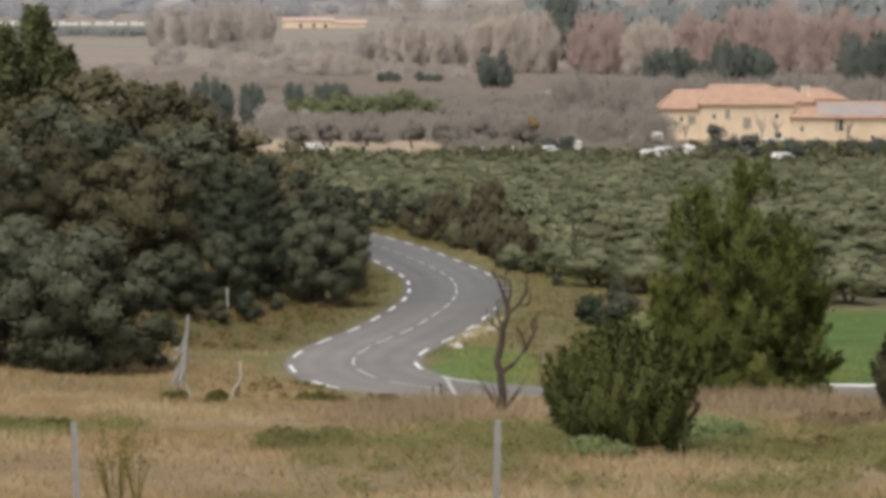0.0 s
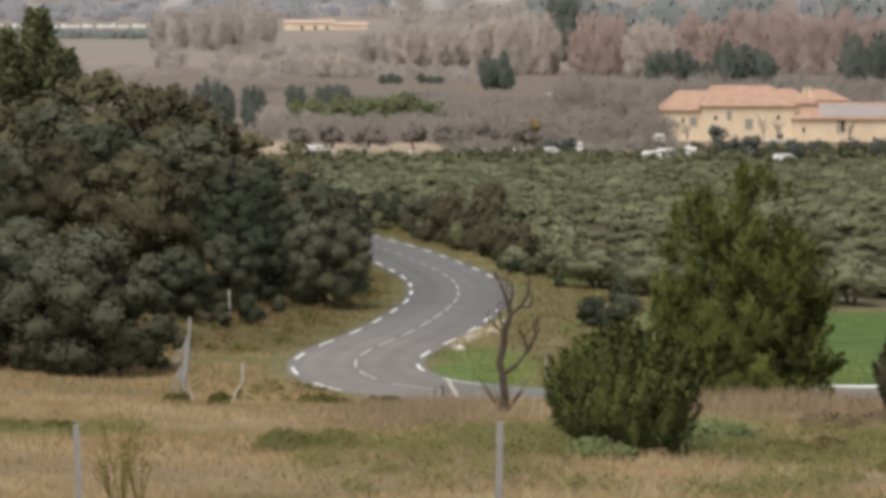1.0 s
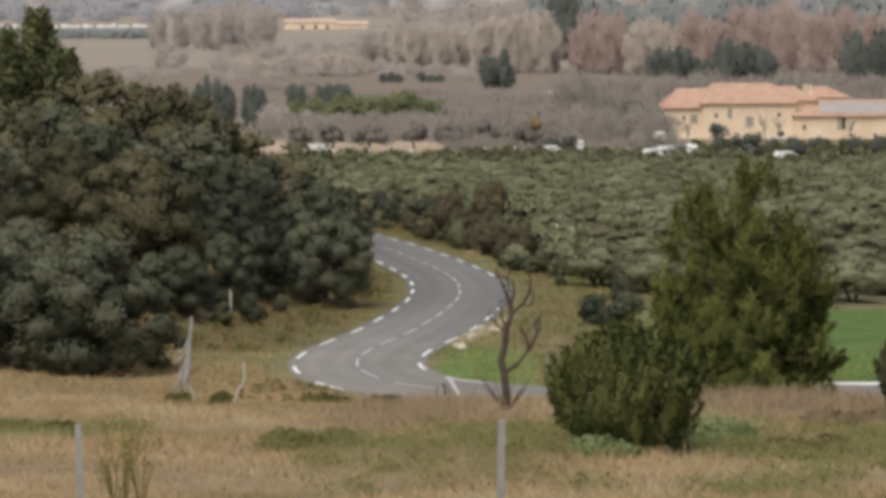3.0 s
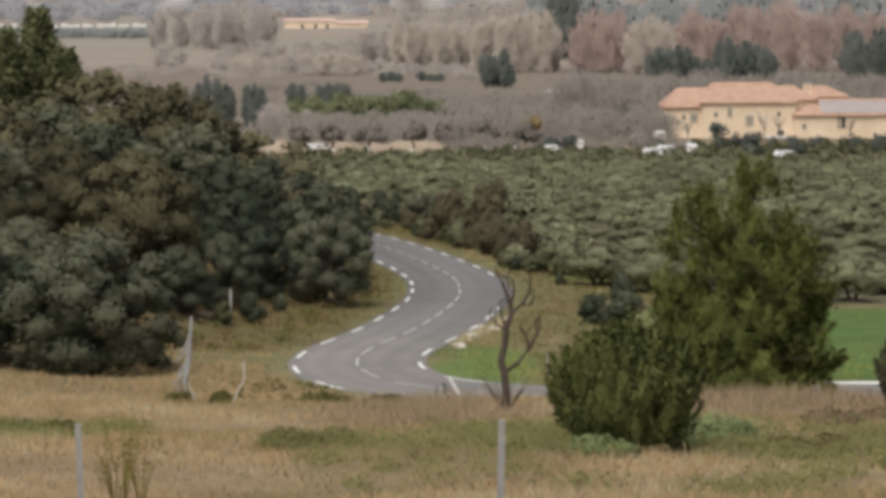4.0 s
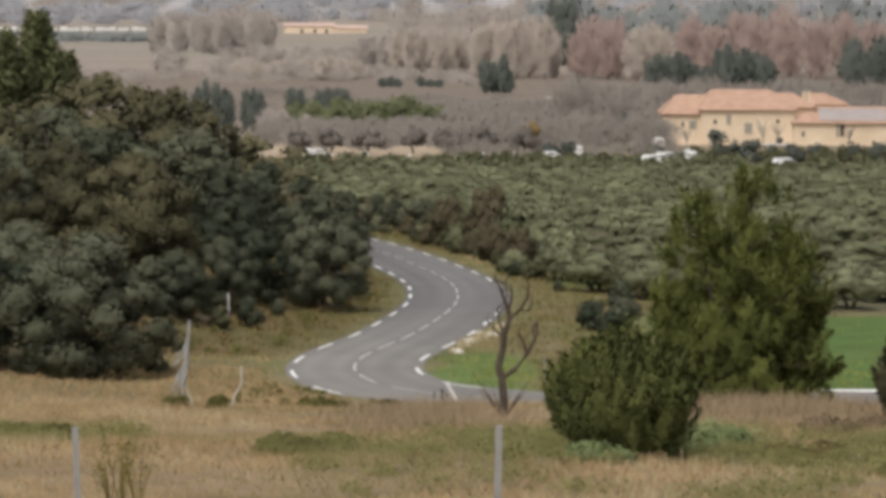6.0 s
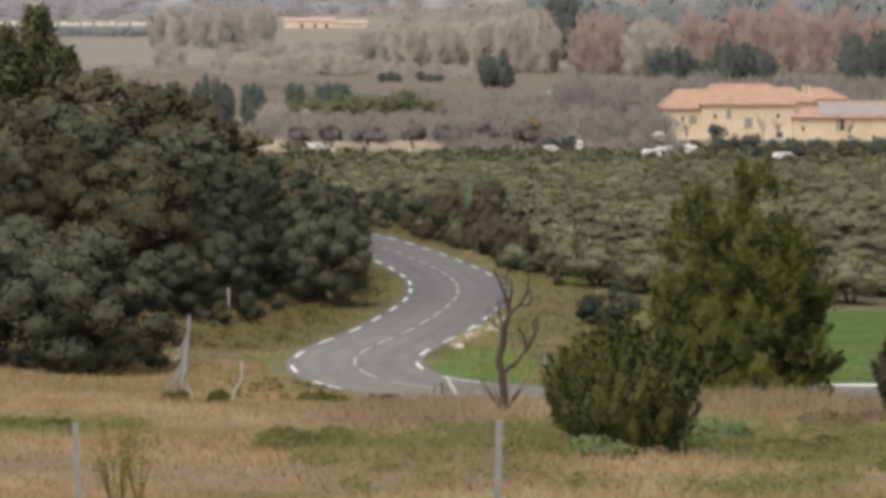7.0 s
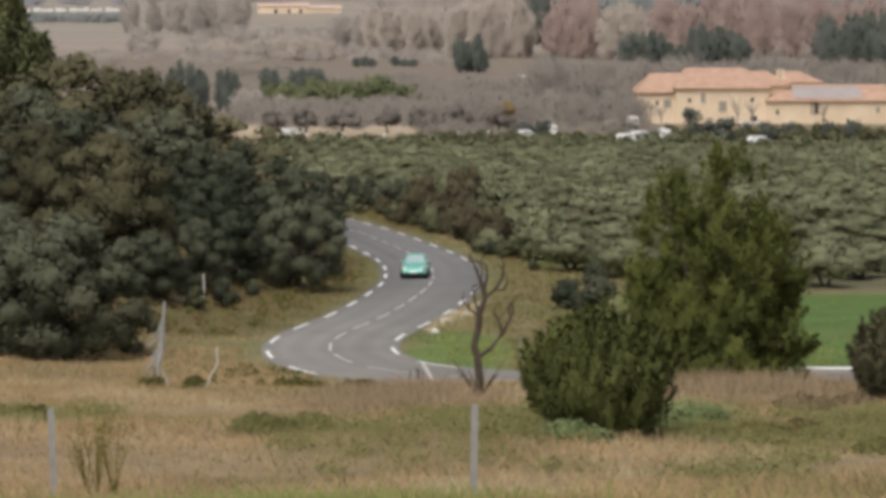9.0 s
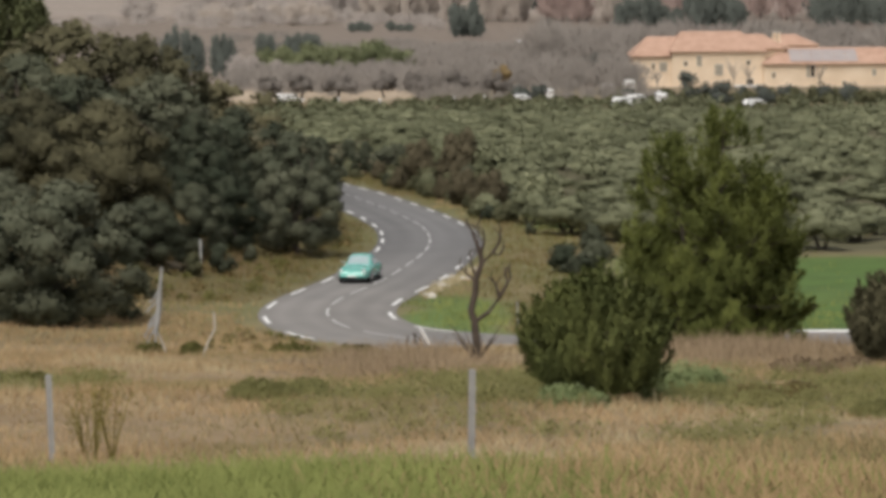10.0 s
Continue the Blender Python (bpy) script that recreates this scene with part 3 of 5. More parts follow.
shrubs = [tree("roadside_shrub", 21, 2.2, 3.0, OLIVE_LEAF, "rounded grey-green shrub beside the road", "shrub", low=0.02, lobes=11, per=5, each=14, big=0.24, limbs=3, size=0.13, group="roadside shrubs", core_leaves=70, cuts=1),
          tree("roadside_shrub", 22, 2.2, 3.0, SCRUB_LEAF, "straggling brownish shrub beside the road", "shrub", low=0.02, lobes=11, per=5, each=14, big=0.24, limbs=3, size=0.13, group="roadside shrubs", core_leaves=70, cuts=1),
          tree("roadside_shrub", 23, 2.2, 3.0, OAK_LEAF, "low dark-green shrub on the road bank", "shrub", low=0.02, lobes=11, per=5, each=14, big=0.24, limbs=3, size=0.13, group="roadside shrubs", core_leaves=70, cuts=1),
          tree("roadside_shrub", 24, 2.2, 3.0, RED_TWIG, "leafless grey-brown thicket beside the road", "shrub", low=0.02, lobes=11, per=5, each=22, big=0.24, limbs=3, size=0.09, group="roadside shrubs", core_leaves=150, cuts=1, stretch=3.2, upward=1.0)]
scatter(shrubs, [
    (2, -9.75, 149, 0, 0.62, 0.85), (2, -8.6, 155, 90, 0.5, 0.6), (2, 7.9, 152, 0, 1.7, 0.95), (2, 9.3, 153, 140, 1.6, 1.0), (2, 8.1, 150.5, 200, 0.8, 0.6), (2, 10, 165, 60, 1.0, 1.0), (2, 7.0, 178, 30, 0.5, 0.5),
    (3, 3.6, 206, 10, 1.1, 1.3), (3, 5.2, 200, 80, 1.0, 1.1), (1, 1.2, 222, 40, 1.0, 1.0), (1, 2.8, 216, 120, 1.1, 0.9), (3, 0.6, 232, 0, 1.2, 1.4),
    (1, 4.6, 194, 70, 0.8, 0.7), (2, 6.6, 200, 200, 0.9, 1.1), (1, -0.6, 240, 250, 1.2, 1.0), (3, 3.2, 226, 200, 1.3, 1.5), (2, -12.5, 138, 10, 0.45, 0.5),
    (1, 5.0, 212, 20, 1.2, 1.1), (0, 6.5, 207, 90, 1.3, 1.3), (2, 4.2, 222, 10, 1.2, 1.3), (0, 2.0, 238, 10, 1.3, 1.3), (2, -2.2, 247, 60, 1.4, 1.5), (1, 6.2, 190, 160, 0.9, 0.7), (0, 8.3, 196, 10, 1.2, 1.2), (3, 4.0, 236, 20, 1.4, 1.6), (0, 6.2, 226, 75, 1.5, 1.5), (2, -5.6, 252, 200, 1.5, 1.8), (2, -8.0, 250, 100, 1.5, 2.0), (1, 1.5, 228, 300, 0.8, 0.7),
    (1, -11.0, 147, 10, 0.6, 0.6), (2, -17.8, 127, 200, 1.0, 0.8), (2, -12.6, 128.5, 20, 0.8, 0.7), (2, -15, 125.5, 120, 1.0, 0.7), (0, 12.5, 172, 10, 1.0, 0.8)])


def build_verge_scrub():
    """Low scrub that closes the far verge of the upper bend."""
    rng = np.random.default_rng(25)
    t = np.gradient(ROAD, axis=0)
    for k, y in enumerate(np.arange(188, 250, 2.6)):
        i = int(np.argmin(np.abs(ROAD[:, 1] - y)))
        side = np.array([-t[i, 1], t[i, 0]]) / np.linalg.norm(t[i])
        x, yy = ROAD[i] + side * rng.uniform(5.0, 7.2)
        place(shrubs[(1, 2, 0, 1, 3)[k % 5]], float(x), float(yy), rng.uniform(0, 360), rng.uniform(0.5, 0.8), rng.uniform(0.4, 0.7))


build_verge_scrub()


def build_pine():
    """A young pine whose branches start at the ground: rising boughs that end in upright needle shoots."""
    rng = np.random.default_rng(31)
    x, y = 11.1, 110.0
    t = thing("pine_tree", x, y, ground_z(x, y), "bushy olive-green pine with branches to the ground", "tree")
    tops = [((0, 0, 0), (0.45, 0.1, 8.9), 3.2), ((-0.4, 0.2, 0.4), (-1.6, 0.4, 7.8), 2.6), ((0.5, -0.2, 0.3), (2.1, -0.1, 6.5), 2.3),
            ((-0.6, -0.2, 0.2), (-2.7, -0.3, 4.4), 1.6), ((0.7, 0.2, 0.2), (3.0, 0.2, 4.2), 1.3)]
    roots, tips = [], []
    for base, tip, broad in tops:
        base, tip = Vector(base), Vector(tip)
        trunk = part("trunk", tube(bmesh.new(), [base - Vector((0, 0, 0.3)), base.lerp(tip, 0.4) + Vector((0.1, 0, 0)), tip], [0.16, 0.1, 0.02], 7), BARK, t)
        for k in range(44):
            h = 0.05 + 0.93 * (k + rng.random()) / 44
            root = base.lerp(tip, h)
            reach = 0.25 + broad * (1 - h) ** 0.62 * rng.uniform(0.55, 1.12)
            a = k * 2.4 + rng.normal() * 0.4
            end = root + Vector((math.cos(a) * reach, math.sin(a) * reach, reach * rng.uniform(0.05, 0.4)))
            part("bough", tube(bmesh.new(), [root, root.lerp(end, 0.6) - Vector((0, 0, 0.08)), end], [0.045, 0.03, 0.01], 4), BARK, trunk)
            for s in np.linspace(0.3, 1.0, 3 + int(reach * 2.2)):
                p = root.lerp(end, s) + Vector(rng.normal(size=3)) * 0.12
                out = Vector((math.cos(a), math.sin(a), 0)) * rng.uniform(0.0, 0.3)
                roots.append(p - Vector((0, 0, 0.12)))
                tips.append(p + out + Vector((rng.normal() * 0.12, rng.normal() * 0.12, rng.uniform(0.45, 0.95))))
        roots.append(base.lerp(tip, 0.93))
        tips.append(tip + Vector((0, 0, 0.5)))
    # a low bough that reaches out to one side
    part("bough", tube(bmesh.new(), [(0.0, 0, 0.9), (2.4, 0.2, 1.3), (4.0, 0.3, 1.9)], [0.07, 0.05, 0.015], 5), BARK, t)
    for s in np.linspace(0.3, 1, 26):
        p = Vector((0.4 + 3.4 * s, 0.3 * s, 1.0 + s * s * 0.7)) + Vector(rng.normal(size=3)) * 0.14
        roots.append(p)
        tips.append(p + Vector((0.4, rng.normal() * 0.1, rng.uniform(0.3, 0.55))))
    # the skirt of low boughs
    for k in range(150):
        a, reach = rng.uniform(0, math.tau), rng.uniform(1.4, 3.2)
        p = Vector((0.2 + math.cos(a) * reach, math.sin(a) * reach * 0.8, rng.uniform(0.05, 1.1)))
        roots.append(p)
        tips.append(p + Vector((math.cos(a) * 0.3, math.sin(a) * 0.3, rng.uniform(0.35, 0.7))))
    quads, shade = sprays(rng, roots, tips, 60, 0.05, 5.0, 0.2, (0.1, 0.6, 2.0), 0.6, 0.4)
    sheet_mesh("crown", quads, PINE_LEAF, t, shade)


def build_bush():
    """Rounded evergreen bushes in the field, all of feathery sprays that rise outwards."""
    for x, y, w, h, seed, leaf, look_ in ((3.43, 55.4, 2.8, 2.62, 41, BUSH_LEAF, "dense dark-green evergreen bush in dry grass"), (12.8, 78, 2.7, 2.5, 42, OAK_BROWN, "brownish-green bush in dry grass")):
        t = thing("evergreen_bush", x, y, ground_z(x, y), look_, "bush", "bushes in the field", turn=seed * 40)
        rng = np.random.default_rng(seed)
        roots, tips = [], []
        count = 340
        for k in range(count):
            up = -0.75 + 1.75 * (k + 0.5) / count
            a = k * 2.39996 + rng.normal() * 0.15
            ring = math.sqrt(max(0.0, 1 - up * up))
            d = Vector((math.cos(a) * ring, math.sin(a) * ring, up))
            rough = 0.88 + 0.09 * noise.noise(d * 2.2 + Vector((seed, 0, 0))) + 0.08 * rng.normal()
            slim = 1 - 0.16 * max(0.0, up) ** 1.5 - 0.3 * max(0.0, -up - 0.1)
            p = Vector((d.x * w / 2 * slim, d.y * w / 2 * slim, h * 0.45 + d.z * h * 0.5))
            p = Vector((0, 0, h * 0.4)) + (p - Vector((0, 0, h * 0.4))) * rough
            p.z = max(p.z, 0.12)
            grow = Vector((d.x * 0.2, d.y * 0.2, 0.46)) * rng.uniform(0.6, 1.35)
            roots.append(p - grow * 0.75)
            tips.append(p + grow * 0.55)
            if k % 45 == 0:
                part("stem", tube(bmesh.new(), [(rng.normal() * 0.1, rng.normal() * 0.1, -0.15), Vector((p.x * 0.35, p.y * 0.35, p.z * 0.5)), p], [0.04, 0.03, 0.008], 5), BARK, t)
        quads, shade = sprays(rng, roots, tips, 110, 0.028, 5.5, 0.12, (0, 0, h * 0.3), 0.45, 0.35)
        sheet_mesh("foliage", quads, leaf, t, shade)


def build_dead_tree():
    x, y = 1.86, 88.0
    t = thing("dead_tree", x, y, ground_z(x, y), "leafless dead tree with broken forked branches", "tree")
    bm = bmesh.new()
    tube(bm, [(0, 0, -0.2), (0.01, 0, 0.45), (-0.05, 0, 1.17), (-0.16, 0.02, 1.5), (-0.03, 0.04, 2.05), (0.0, 0.02, 2.5), (0.16, 0, 2.92), (0.13, 0, 3.3)], [0.17, 0.125, 0.11, 0.105, 0.1, 0.095, 0.08, 0.065], 8)
    part("trunk", bm, DEAD_BARK, t)
    rng = np.random.default_rng(5)
    arms = (([(0.15, 0, 3.1), (0.02, 0, 3.55), (-0.08, 0.05, 3.8), (-0.2, 0.05, 4.05)], 0.08), ([(0.16, 0, 2.95), (0.5, 0, 3.25), (0.7, 0, 3.6), (0.74, 0, 3.95)], 0.07),
            ([(0.13, 0, 3.2), (0.24, -0.1, 3.6), (0.22, -0.15, 3.95)], 0.055), ([(-0.05, 0, 1.17), (0.36, 0, 1.46), (0.7, 0.05, 1.9), (0.94, 0.05, 2.35), (0.86, 0.05, 2.62)], 0.085),
            ([(0.7, 0.05, 1.9), (0.6, 0.05, 2.25), (0.48, 0.05, 2.48)], 0.06), ([(0.0, 0, 2.4), (-0.26, 0, 2.6), (-0.44, 0, 2.78)], 0.05), ([(0.0, 0.02, 2.5), (-0.14, 0, 2.9), (-0.2, 0, 3.3)], 0.05),
            ([(0.5, 0, 3.25), (0.66, -0.05, 3.2), (0.82, -0.05, 3.35)], 0.035), ([(0.86, 0.05, 2.2), (1.02, 0.05, 2.5), (0.98, 0.05, 2.75)], 0.04), ([(0.02, 0, 3.55), (0.1, 0.1, 3.85), (0.06, 0.1, 4.1)], 0.03))
    for pts, r in arms:
        part("branch", tube(bmesh.new(), pts, [r * 0.95 * (1 - 0.6 * i / (len(pts) - 1)) for i in range(len(pts))], 6), DEAD_BARK, t)
        for q in range(3):
            root = Vector(pts[-1 - q % 2]).lerp(Vector(pts[-2]), 0.4 * (q == 2))
            tip = root + Vector((rng.normal() * 0.16, rng.normal() * 0.1, rng.uniform(0.1, 0.38)))
            part("twig", tube(bmesh.new(), [root, root.lerp(tip, 0.5) + Vector(rng.normal(size=3)) * 0.04, tip], [0.028, 0.02, 0.009], 5), DEAD_BARK, t)
    bm = bmesh.new()
    for k in range(26):
        a, l = rng.uniform(0, math.tau), rng.uniform(0.7, 1.4)
        tube(bm, [(0.1 * math.cos(a), 0.1 * math.sin(a), 0), (0.4 * l * math.cos(a), 0.3 * math.sin(a), 0.45 * l), (0.75 * l * math.cos(a), 0.4 * math.sin(a), 0.85 * l)], [0.018, 0.013, 0.004], 4)
    part("suckers", bm, DEAD_BARK, t)


def build_tall_trees():
    """The tall evergreens that top the oaks."""
    rng = np.random.default_rng(51)
    for x, y, h, w in ((-32.7, 240, 14.3, 4.4), (-34.9, 238, 12.4, 3.0), (-30.8, 243, 10.6, 2.2)):
        t = thing("tall_evergreen", x, y, ground_z(x, y), "tall olive-green evergreen rising above the oaks", "tree", "tall evergreens")
        bm = tube(bmesh.new(), [(0, 0, -0.3), (0.1, 0, h * 0.5), (0, 0, h * 0.95)], [0.28, 0.2, 0.03], 7)
        roots, tips = [], []
        for k in range(420):
            s = rng.random() ** 0.8
            wide = w / 2 * min(1, (1 - s) * 3.6 + 0.2) * rng.uniform(0.15, 1.0) * (0.85 + 0.2 * math.sin(s * 15 + x))
            a = rng.uniform(0, math.tau)
            p = Vector((math.cos(a) * wide, math.sin(a) * wide, h * (0.12 + 0.82 * s)))
            roots.append(p - Vector((0, 0, 0.3)))
            tips.append(p + Vector((math.cos(a) * 0.3, math.sin(a) * 0.3, rng.uniform(0.8, 1.5))))
        part("trunk", bm, BARK, t)
        quads, shade = sprays(rng, roots, tips, 34, 0.14, 3.0, 0.26, (0, 0, h * 0.3), 0.4)
        sheet_mesh("crown", quads, TALL_LEAF, t, shade)


build_pine()
build_bush()
build_dead_tree()
build_tall_trees()


# ---- the olive grove ----
def build_olives():
    rng = np.random.default_rng(61)
    label = "silvery grey-green olive tree with a short split trunk"
    form = {"wide_at": 0.42, "group": "olive grove", "limbs": 0, "all_": 2.0, "small": 0.3}
    kinds = [tree("olive_tree", 62 + k, 3.6, 4.6, OLIVE_LEAF, label, "tree", low=0.2, lobes=13, per=6, each=6, size=0.13, big=0.22, trunks=2, core_leaves=95, middle=0.58, lift=0.0, **form) for k in range(3)]
    kinds += [tree("olive_tree", 162 + k, 3.6, 4.6, OLIVE_LEAF, label, "tree", low=0.22, lobes=10, per=4, each=5, size=0.18, big=0.245, cuts=1, core_leaves=60, middle=0.3, lift=0.35, **form) for k in range(3)]
    spots = []
    for row, y in enumerate(np.arange(165.5, 394, 6.6)):
        for x in np.arange(-60 + 2.9 * (row % 2), 90, 5.9):
            px, py = x + rng.normal() * 0.55, y + rng.normal() * 0.6
            if abs(px) > 0.16 * py + 6 or float(road_distance(px, py)[0]) < 9 + 0.02 * py or rng.random() < 0.03:
                continue
            edge = np.interp(py, [160, 184, 200, 230, 260, 300, 425], [15.5, 8.0, 7.0, 3.5, -3, -11, -24])
            if px < edge:
                continue
            spots.append((px, py, rng.uniform(0, 360), rng.uniform(1.0, 1.3), rng.uniform(0.62, 0.86)))
    spots += [(9.4, 178.5, 30, 1.15, 0.95), (12.2, 173, 200, 1.1, 0.95), (7.6, 187, 120, 1.1, 0.9), (14.9, 168.5, 80, 1.1, 0.9), (10.6, 184, 300, 1.15, 0.9)]
    spots.sort(key=lambda s: s[1])
    scatter(kinds, [(i % 3 + (3 if s[1] > 225 else 0), *s) for i, s in enumerate(spots[:290])])
    c, r, par = [], [], []
    for px, py, _, w, h in spots[290:]:
        z = ground_z(px, py)
        for _ in range(13):
            a, q = rng.uniform(0, math.tau), rng.random() ** 0.5
            c.append((px + math.cos(a) * q * 1.8 * w, py + math.sin(a) * q * 1.8 * w, z + (0.9 + 2.1 * rng.random() ** 0.7 * math.sqrt(1.05 - q * q)) * h))
            r.append(rng.uniform(0.45, 0.7))
            par.append((px, py, z + 1.0))
    if c:
        quads, shade = leaves(rng, c, r, 14, 0.4, parents=par, lift=0.45, mass=1.4)
        tagged(sheet_mesh("olive_trees", quads, OLIVE_LEAF, None, shade), "far rows of grey-green olive trees", "trees", kind="stuff")


build_olives()


# ---- far woods, hedges and fields ----
def wood(name, seed, mat, label, spots, size, per=46, clumps=10, round_=0.24):
    """Far evergreens that nobody could count: spots are x, y, height, width."""
    rng = np.random.default_rng(seed)
    c, r, par = [], [], []
    for x, y, h, w in spots:
        z = ground_z(x, y)
        for _ in range(clumps):
            a, q, s = rng.uniform(0, math.tau), rng.random() ** 0.5, rng.random()
            wide = w / 2 * math.sqrt(max(0.05, 1 - (s * 1.25 - 0.4) ** 2)) * 0.8
            c.append((x + math.cos(a) * q * wide, y + math.sin(a) * q * wide, z + h * (0.08 + 0.8 * s)))
            r.append(w * round_ * rng.uniform(0.7, 1.2))
            par.append((x, y, z + h * 0.3))
    quads, shade = leaves(rng, c, r, per, size, 1.6, 0.8, 1.1, parents=par, lift=0.6)
    core, dim = leaves(rng, c, [q * 0.5 for q in r], 7, 1.0, 1.0, parents=par, lift=0.6)
    middle = core.mean(axis=1, keepdims=True)
    core = middle + (core - middle) * np.repeat(np.array(r) * 0.6, 7)[:, None, None]
    tagged(sheet_mesh(name, np.concatenate([quads, core]), mat, None, np.concatenate([shade, dim])), label, "trees", kind="stuff")


def plumes(name, seed, mat, label, spots, strands, thick, slender=0.16, bole=True, single=""):
    """Far trees that nobody could count: plumes of fine branches that fan upwards; spots are x, y, height, width."""
    rng = np.random.default_rng(seed)
    s = np.repeat(np.asarray(spots, float), strands, axis=0)
    n = len(s)
    ground = np.repeat(height(np.array([q[0] for q in spots]), np.array([q[1] for q in spots])), strands)
    h, w = s[:, 2] * rng.uniform(0.85, 1.08, n), s[:, 3]
    up = rng.beta(1.5, 1.35, n)
    a = rng.uniform(0, math.tau, n)
    girth = np.sqrt(np.clip(1 - ((up - 0.5) / 0.56) ** 2, 0.03, 1)) * (0.6 + 0.4 * np.sin(a * 3 + s[:, 0]) * np.sin(up * 9 + s[:, 1]))
    reach = np.sqrt(rng.random(n)) * girth * w / 2 * 1.2
    out = np.stack([np.cos(a), np.sin(a), np.zeros(n)], 1)
    p = np.stack([s[:, 0], s[:, 1], ground + h * (0.05 + 0.88 * up)], 1) + out * reach[:, None]
    way = out * (0.15 + 0.75 * reach / w)[:, None] + np.array([0, 0, 1.0]) + 0.16 * rng.normal(size=(n, 3))
    way /= np.linalg.norm(way, axis=1)[:, None]
    u = way * (h * slender * rng.uniform(0.6, 1.3, n))[:, None] * 0.5
    v = np.cross(way, np.stack([rng.normal(size=n) * 0.4, np.ones(n), np.zeros(n)], 1))
    v *= (thick * rng.uniform(0.6, 1.4, n) / np.linalg.norm(v, axis=1))[:, None] * 0.5
    quads = np.stack([p - u, p + v, p + u, p - v], 1)
    shade = 0.45 * out * (reach / w * 2)[:, None] + np.array([0, -0.3, 0.9]) + 0.1 * rng.normal(size=(n, 3))
    if single:
        shade /= np.linalg.norm(shade, axis=1)[:, None]
        for k, (x, y, tall, wide) in enumerate(spots):
            t = thing(name, x, y, float(ground[k * strands]), label, "tree", single)
            part("trunk", tube(bmesh.new(), [(0, 0, -0.3), (0, 0, tall * 0.3), (0, 0, tall * 0.6)], [thick * 1.1, thick * 0.8, thick * 0.3], 6), BARK, t)
            own = slice(k * strands, (k + 1) * strands)
            sheet_mesh("crown", quads[own] - np.array([x, y, float(ground[k * strands])]), mat, t, shade[own])
        return
    if bole:
        foot = np.array([(x, y, ground_z(x, y) - 0.3) for x, y, _, _ in spots])
        tall = np.array([q[2] for q in spots])[:, None] * np.array([[0, 0, 0.55]])
        side = np.repeat(np.array([[thick * 0.8, 0, 0]]), len(spots), 0)
        quads = np.concatenate([quads, np.stack([foot - side, foot + side, foot + tall + side * 0.3, foot + tall - side * 0.3], 1)])
        shade = np.concatenate([shade, np.repeat(np.array([[0, -1, 0.3]]), len(spots), 0)])
    shade /= np.linalg.norm(shade, axis=1)[:, None]
    tagged(sheet_mesh(name, quads, mat, None, shade), label, "trees", kind="stuff")


def belt(seed, x0, x1, y0, y1, count, h, w):
    """Spots spread at random over a stretch of land; x is given at a distance of 1000 m and fans out with the view."""
    rng = np.random.default_rng(seed)
    out = []
    for _ in range(count):
        y = rng.uniform(y0, y1)
        out.append((rng.uniform(x0, x1) * y / 1000, y, h * rng.uniform(0.7, 1.25), w * rng.uniform(0.75, 1.3)))
    return out


def spot(px, y, h, w):
    """A tree where the view's column px meets the distance y."""
    return ((px - 784) / 5246 * y, y, h, w)


# the orchard and scrub between the grove and the valley floor
plumes("bare_scrub", 71, MAUVE_TWIG, "leafless mauve-brown orchard and scrub", belt(1, -60, 0, 515, 575, 60, 4.0, 6.5) + belt(24, 0, 78, 515, 580, 70, 5.2, 7), 420, 0.14, 0.22)
plumes("orchard_edge", 83, MAUVE_TWIG, "leafless orchard trees beside a pale field", belt(18, -50, 40, 486, 515, 26, 4.2, 6), 420, 0.12, 0.2)
plumes("parking_scrub", 91, MAUVE_TWIG, "leafless brown scrub round the parking place", [(x, 462 + 14 * math.sin(x * 2.3), 2.4 + 0.8 * math.sin(x * 1.3), 4.0) for x in np.arange(1, 38, 1.5)], 300, 0.1, 0.25)
wood("parking_hedge", 92, SCRUB_LEAF, "low dark scrub before the parking place", [(x, 436 + 3 * math.sin(x * 1.9), 0.9 + 0.5 * math.sin(x * 2.7), 2.4) for x in np.arange(0, 37, 1.6)] + [(x, 406.5, 0.8 + 0.3 * math.sin(x * 3), 2.0) for x in np.arange(44.5, 53, 1.3)], 0.26, 40)
plumes("bare_thicket", 72, MAUVE_TWIG, "leafless brown thicket behind the farmhouse", belt(2, 40, 165, 640, 740, 84, 8.5, 12), 520, 0.2, 0.2)
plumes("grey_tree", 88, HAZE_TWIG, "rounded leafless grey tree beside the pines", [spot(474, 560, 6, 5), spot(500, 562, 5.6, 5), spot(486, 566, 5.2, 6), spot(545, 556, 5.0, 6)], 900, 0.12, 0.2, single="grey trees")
wood("umbrella_pines", 73, FAR_PINE, "row of bright-green pines beyond the scrub", [spot(px, 622 + (px * 7) % 30, h, 5.8) for px, h in ((525, 5.0), (545, 5.4), (562, 5.2), (583, 5.6), (603, 5.8), (622, 5.4), (640, 5.6), (660, 5.6), (676, 5.2), (548, 4.0), (615, 4.2), (655, 4.0), (702, 6.6), (718, 6.8), (735, 6.2), (752, 5.2), (770, 4.4))], 0.34, 120, clumps=16)
plumes("far_cypress", 74, FAR_EVERGREEN, "dark slender evergreen beyond the oaks", [spot(px, 600 + (px * 3) % 25, h, 2.8) for px, h in ((352, 9.4), (365, 10.6), (384, 10.2), (398, 8.8), (408, 8.0), (436, 8.8), (450, 9.2), (462, 8.2), (312, 8.0), (345, 7.5))] + [spot(px, 745 + px % 20, h, 4.2) for px, h in ((517, 6.4), (532, 6.0), (568, 6.0), (582, 6.6), (598, 6.2), (612, 6.2))], 600, 0.26, 0.14, single="dark evergreen row")
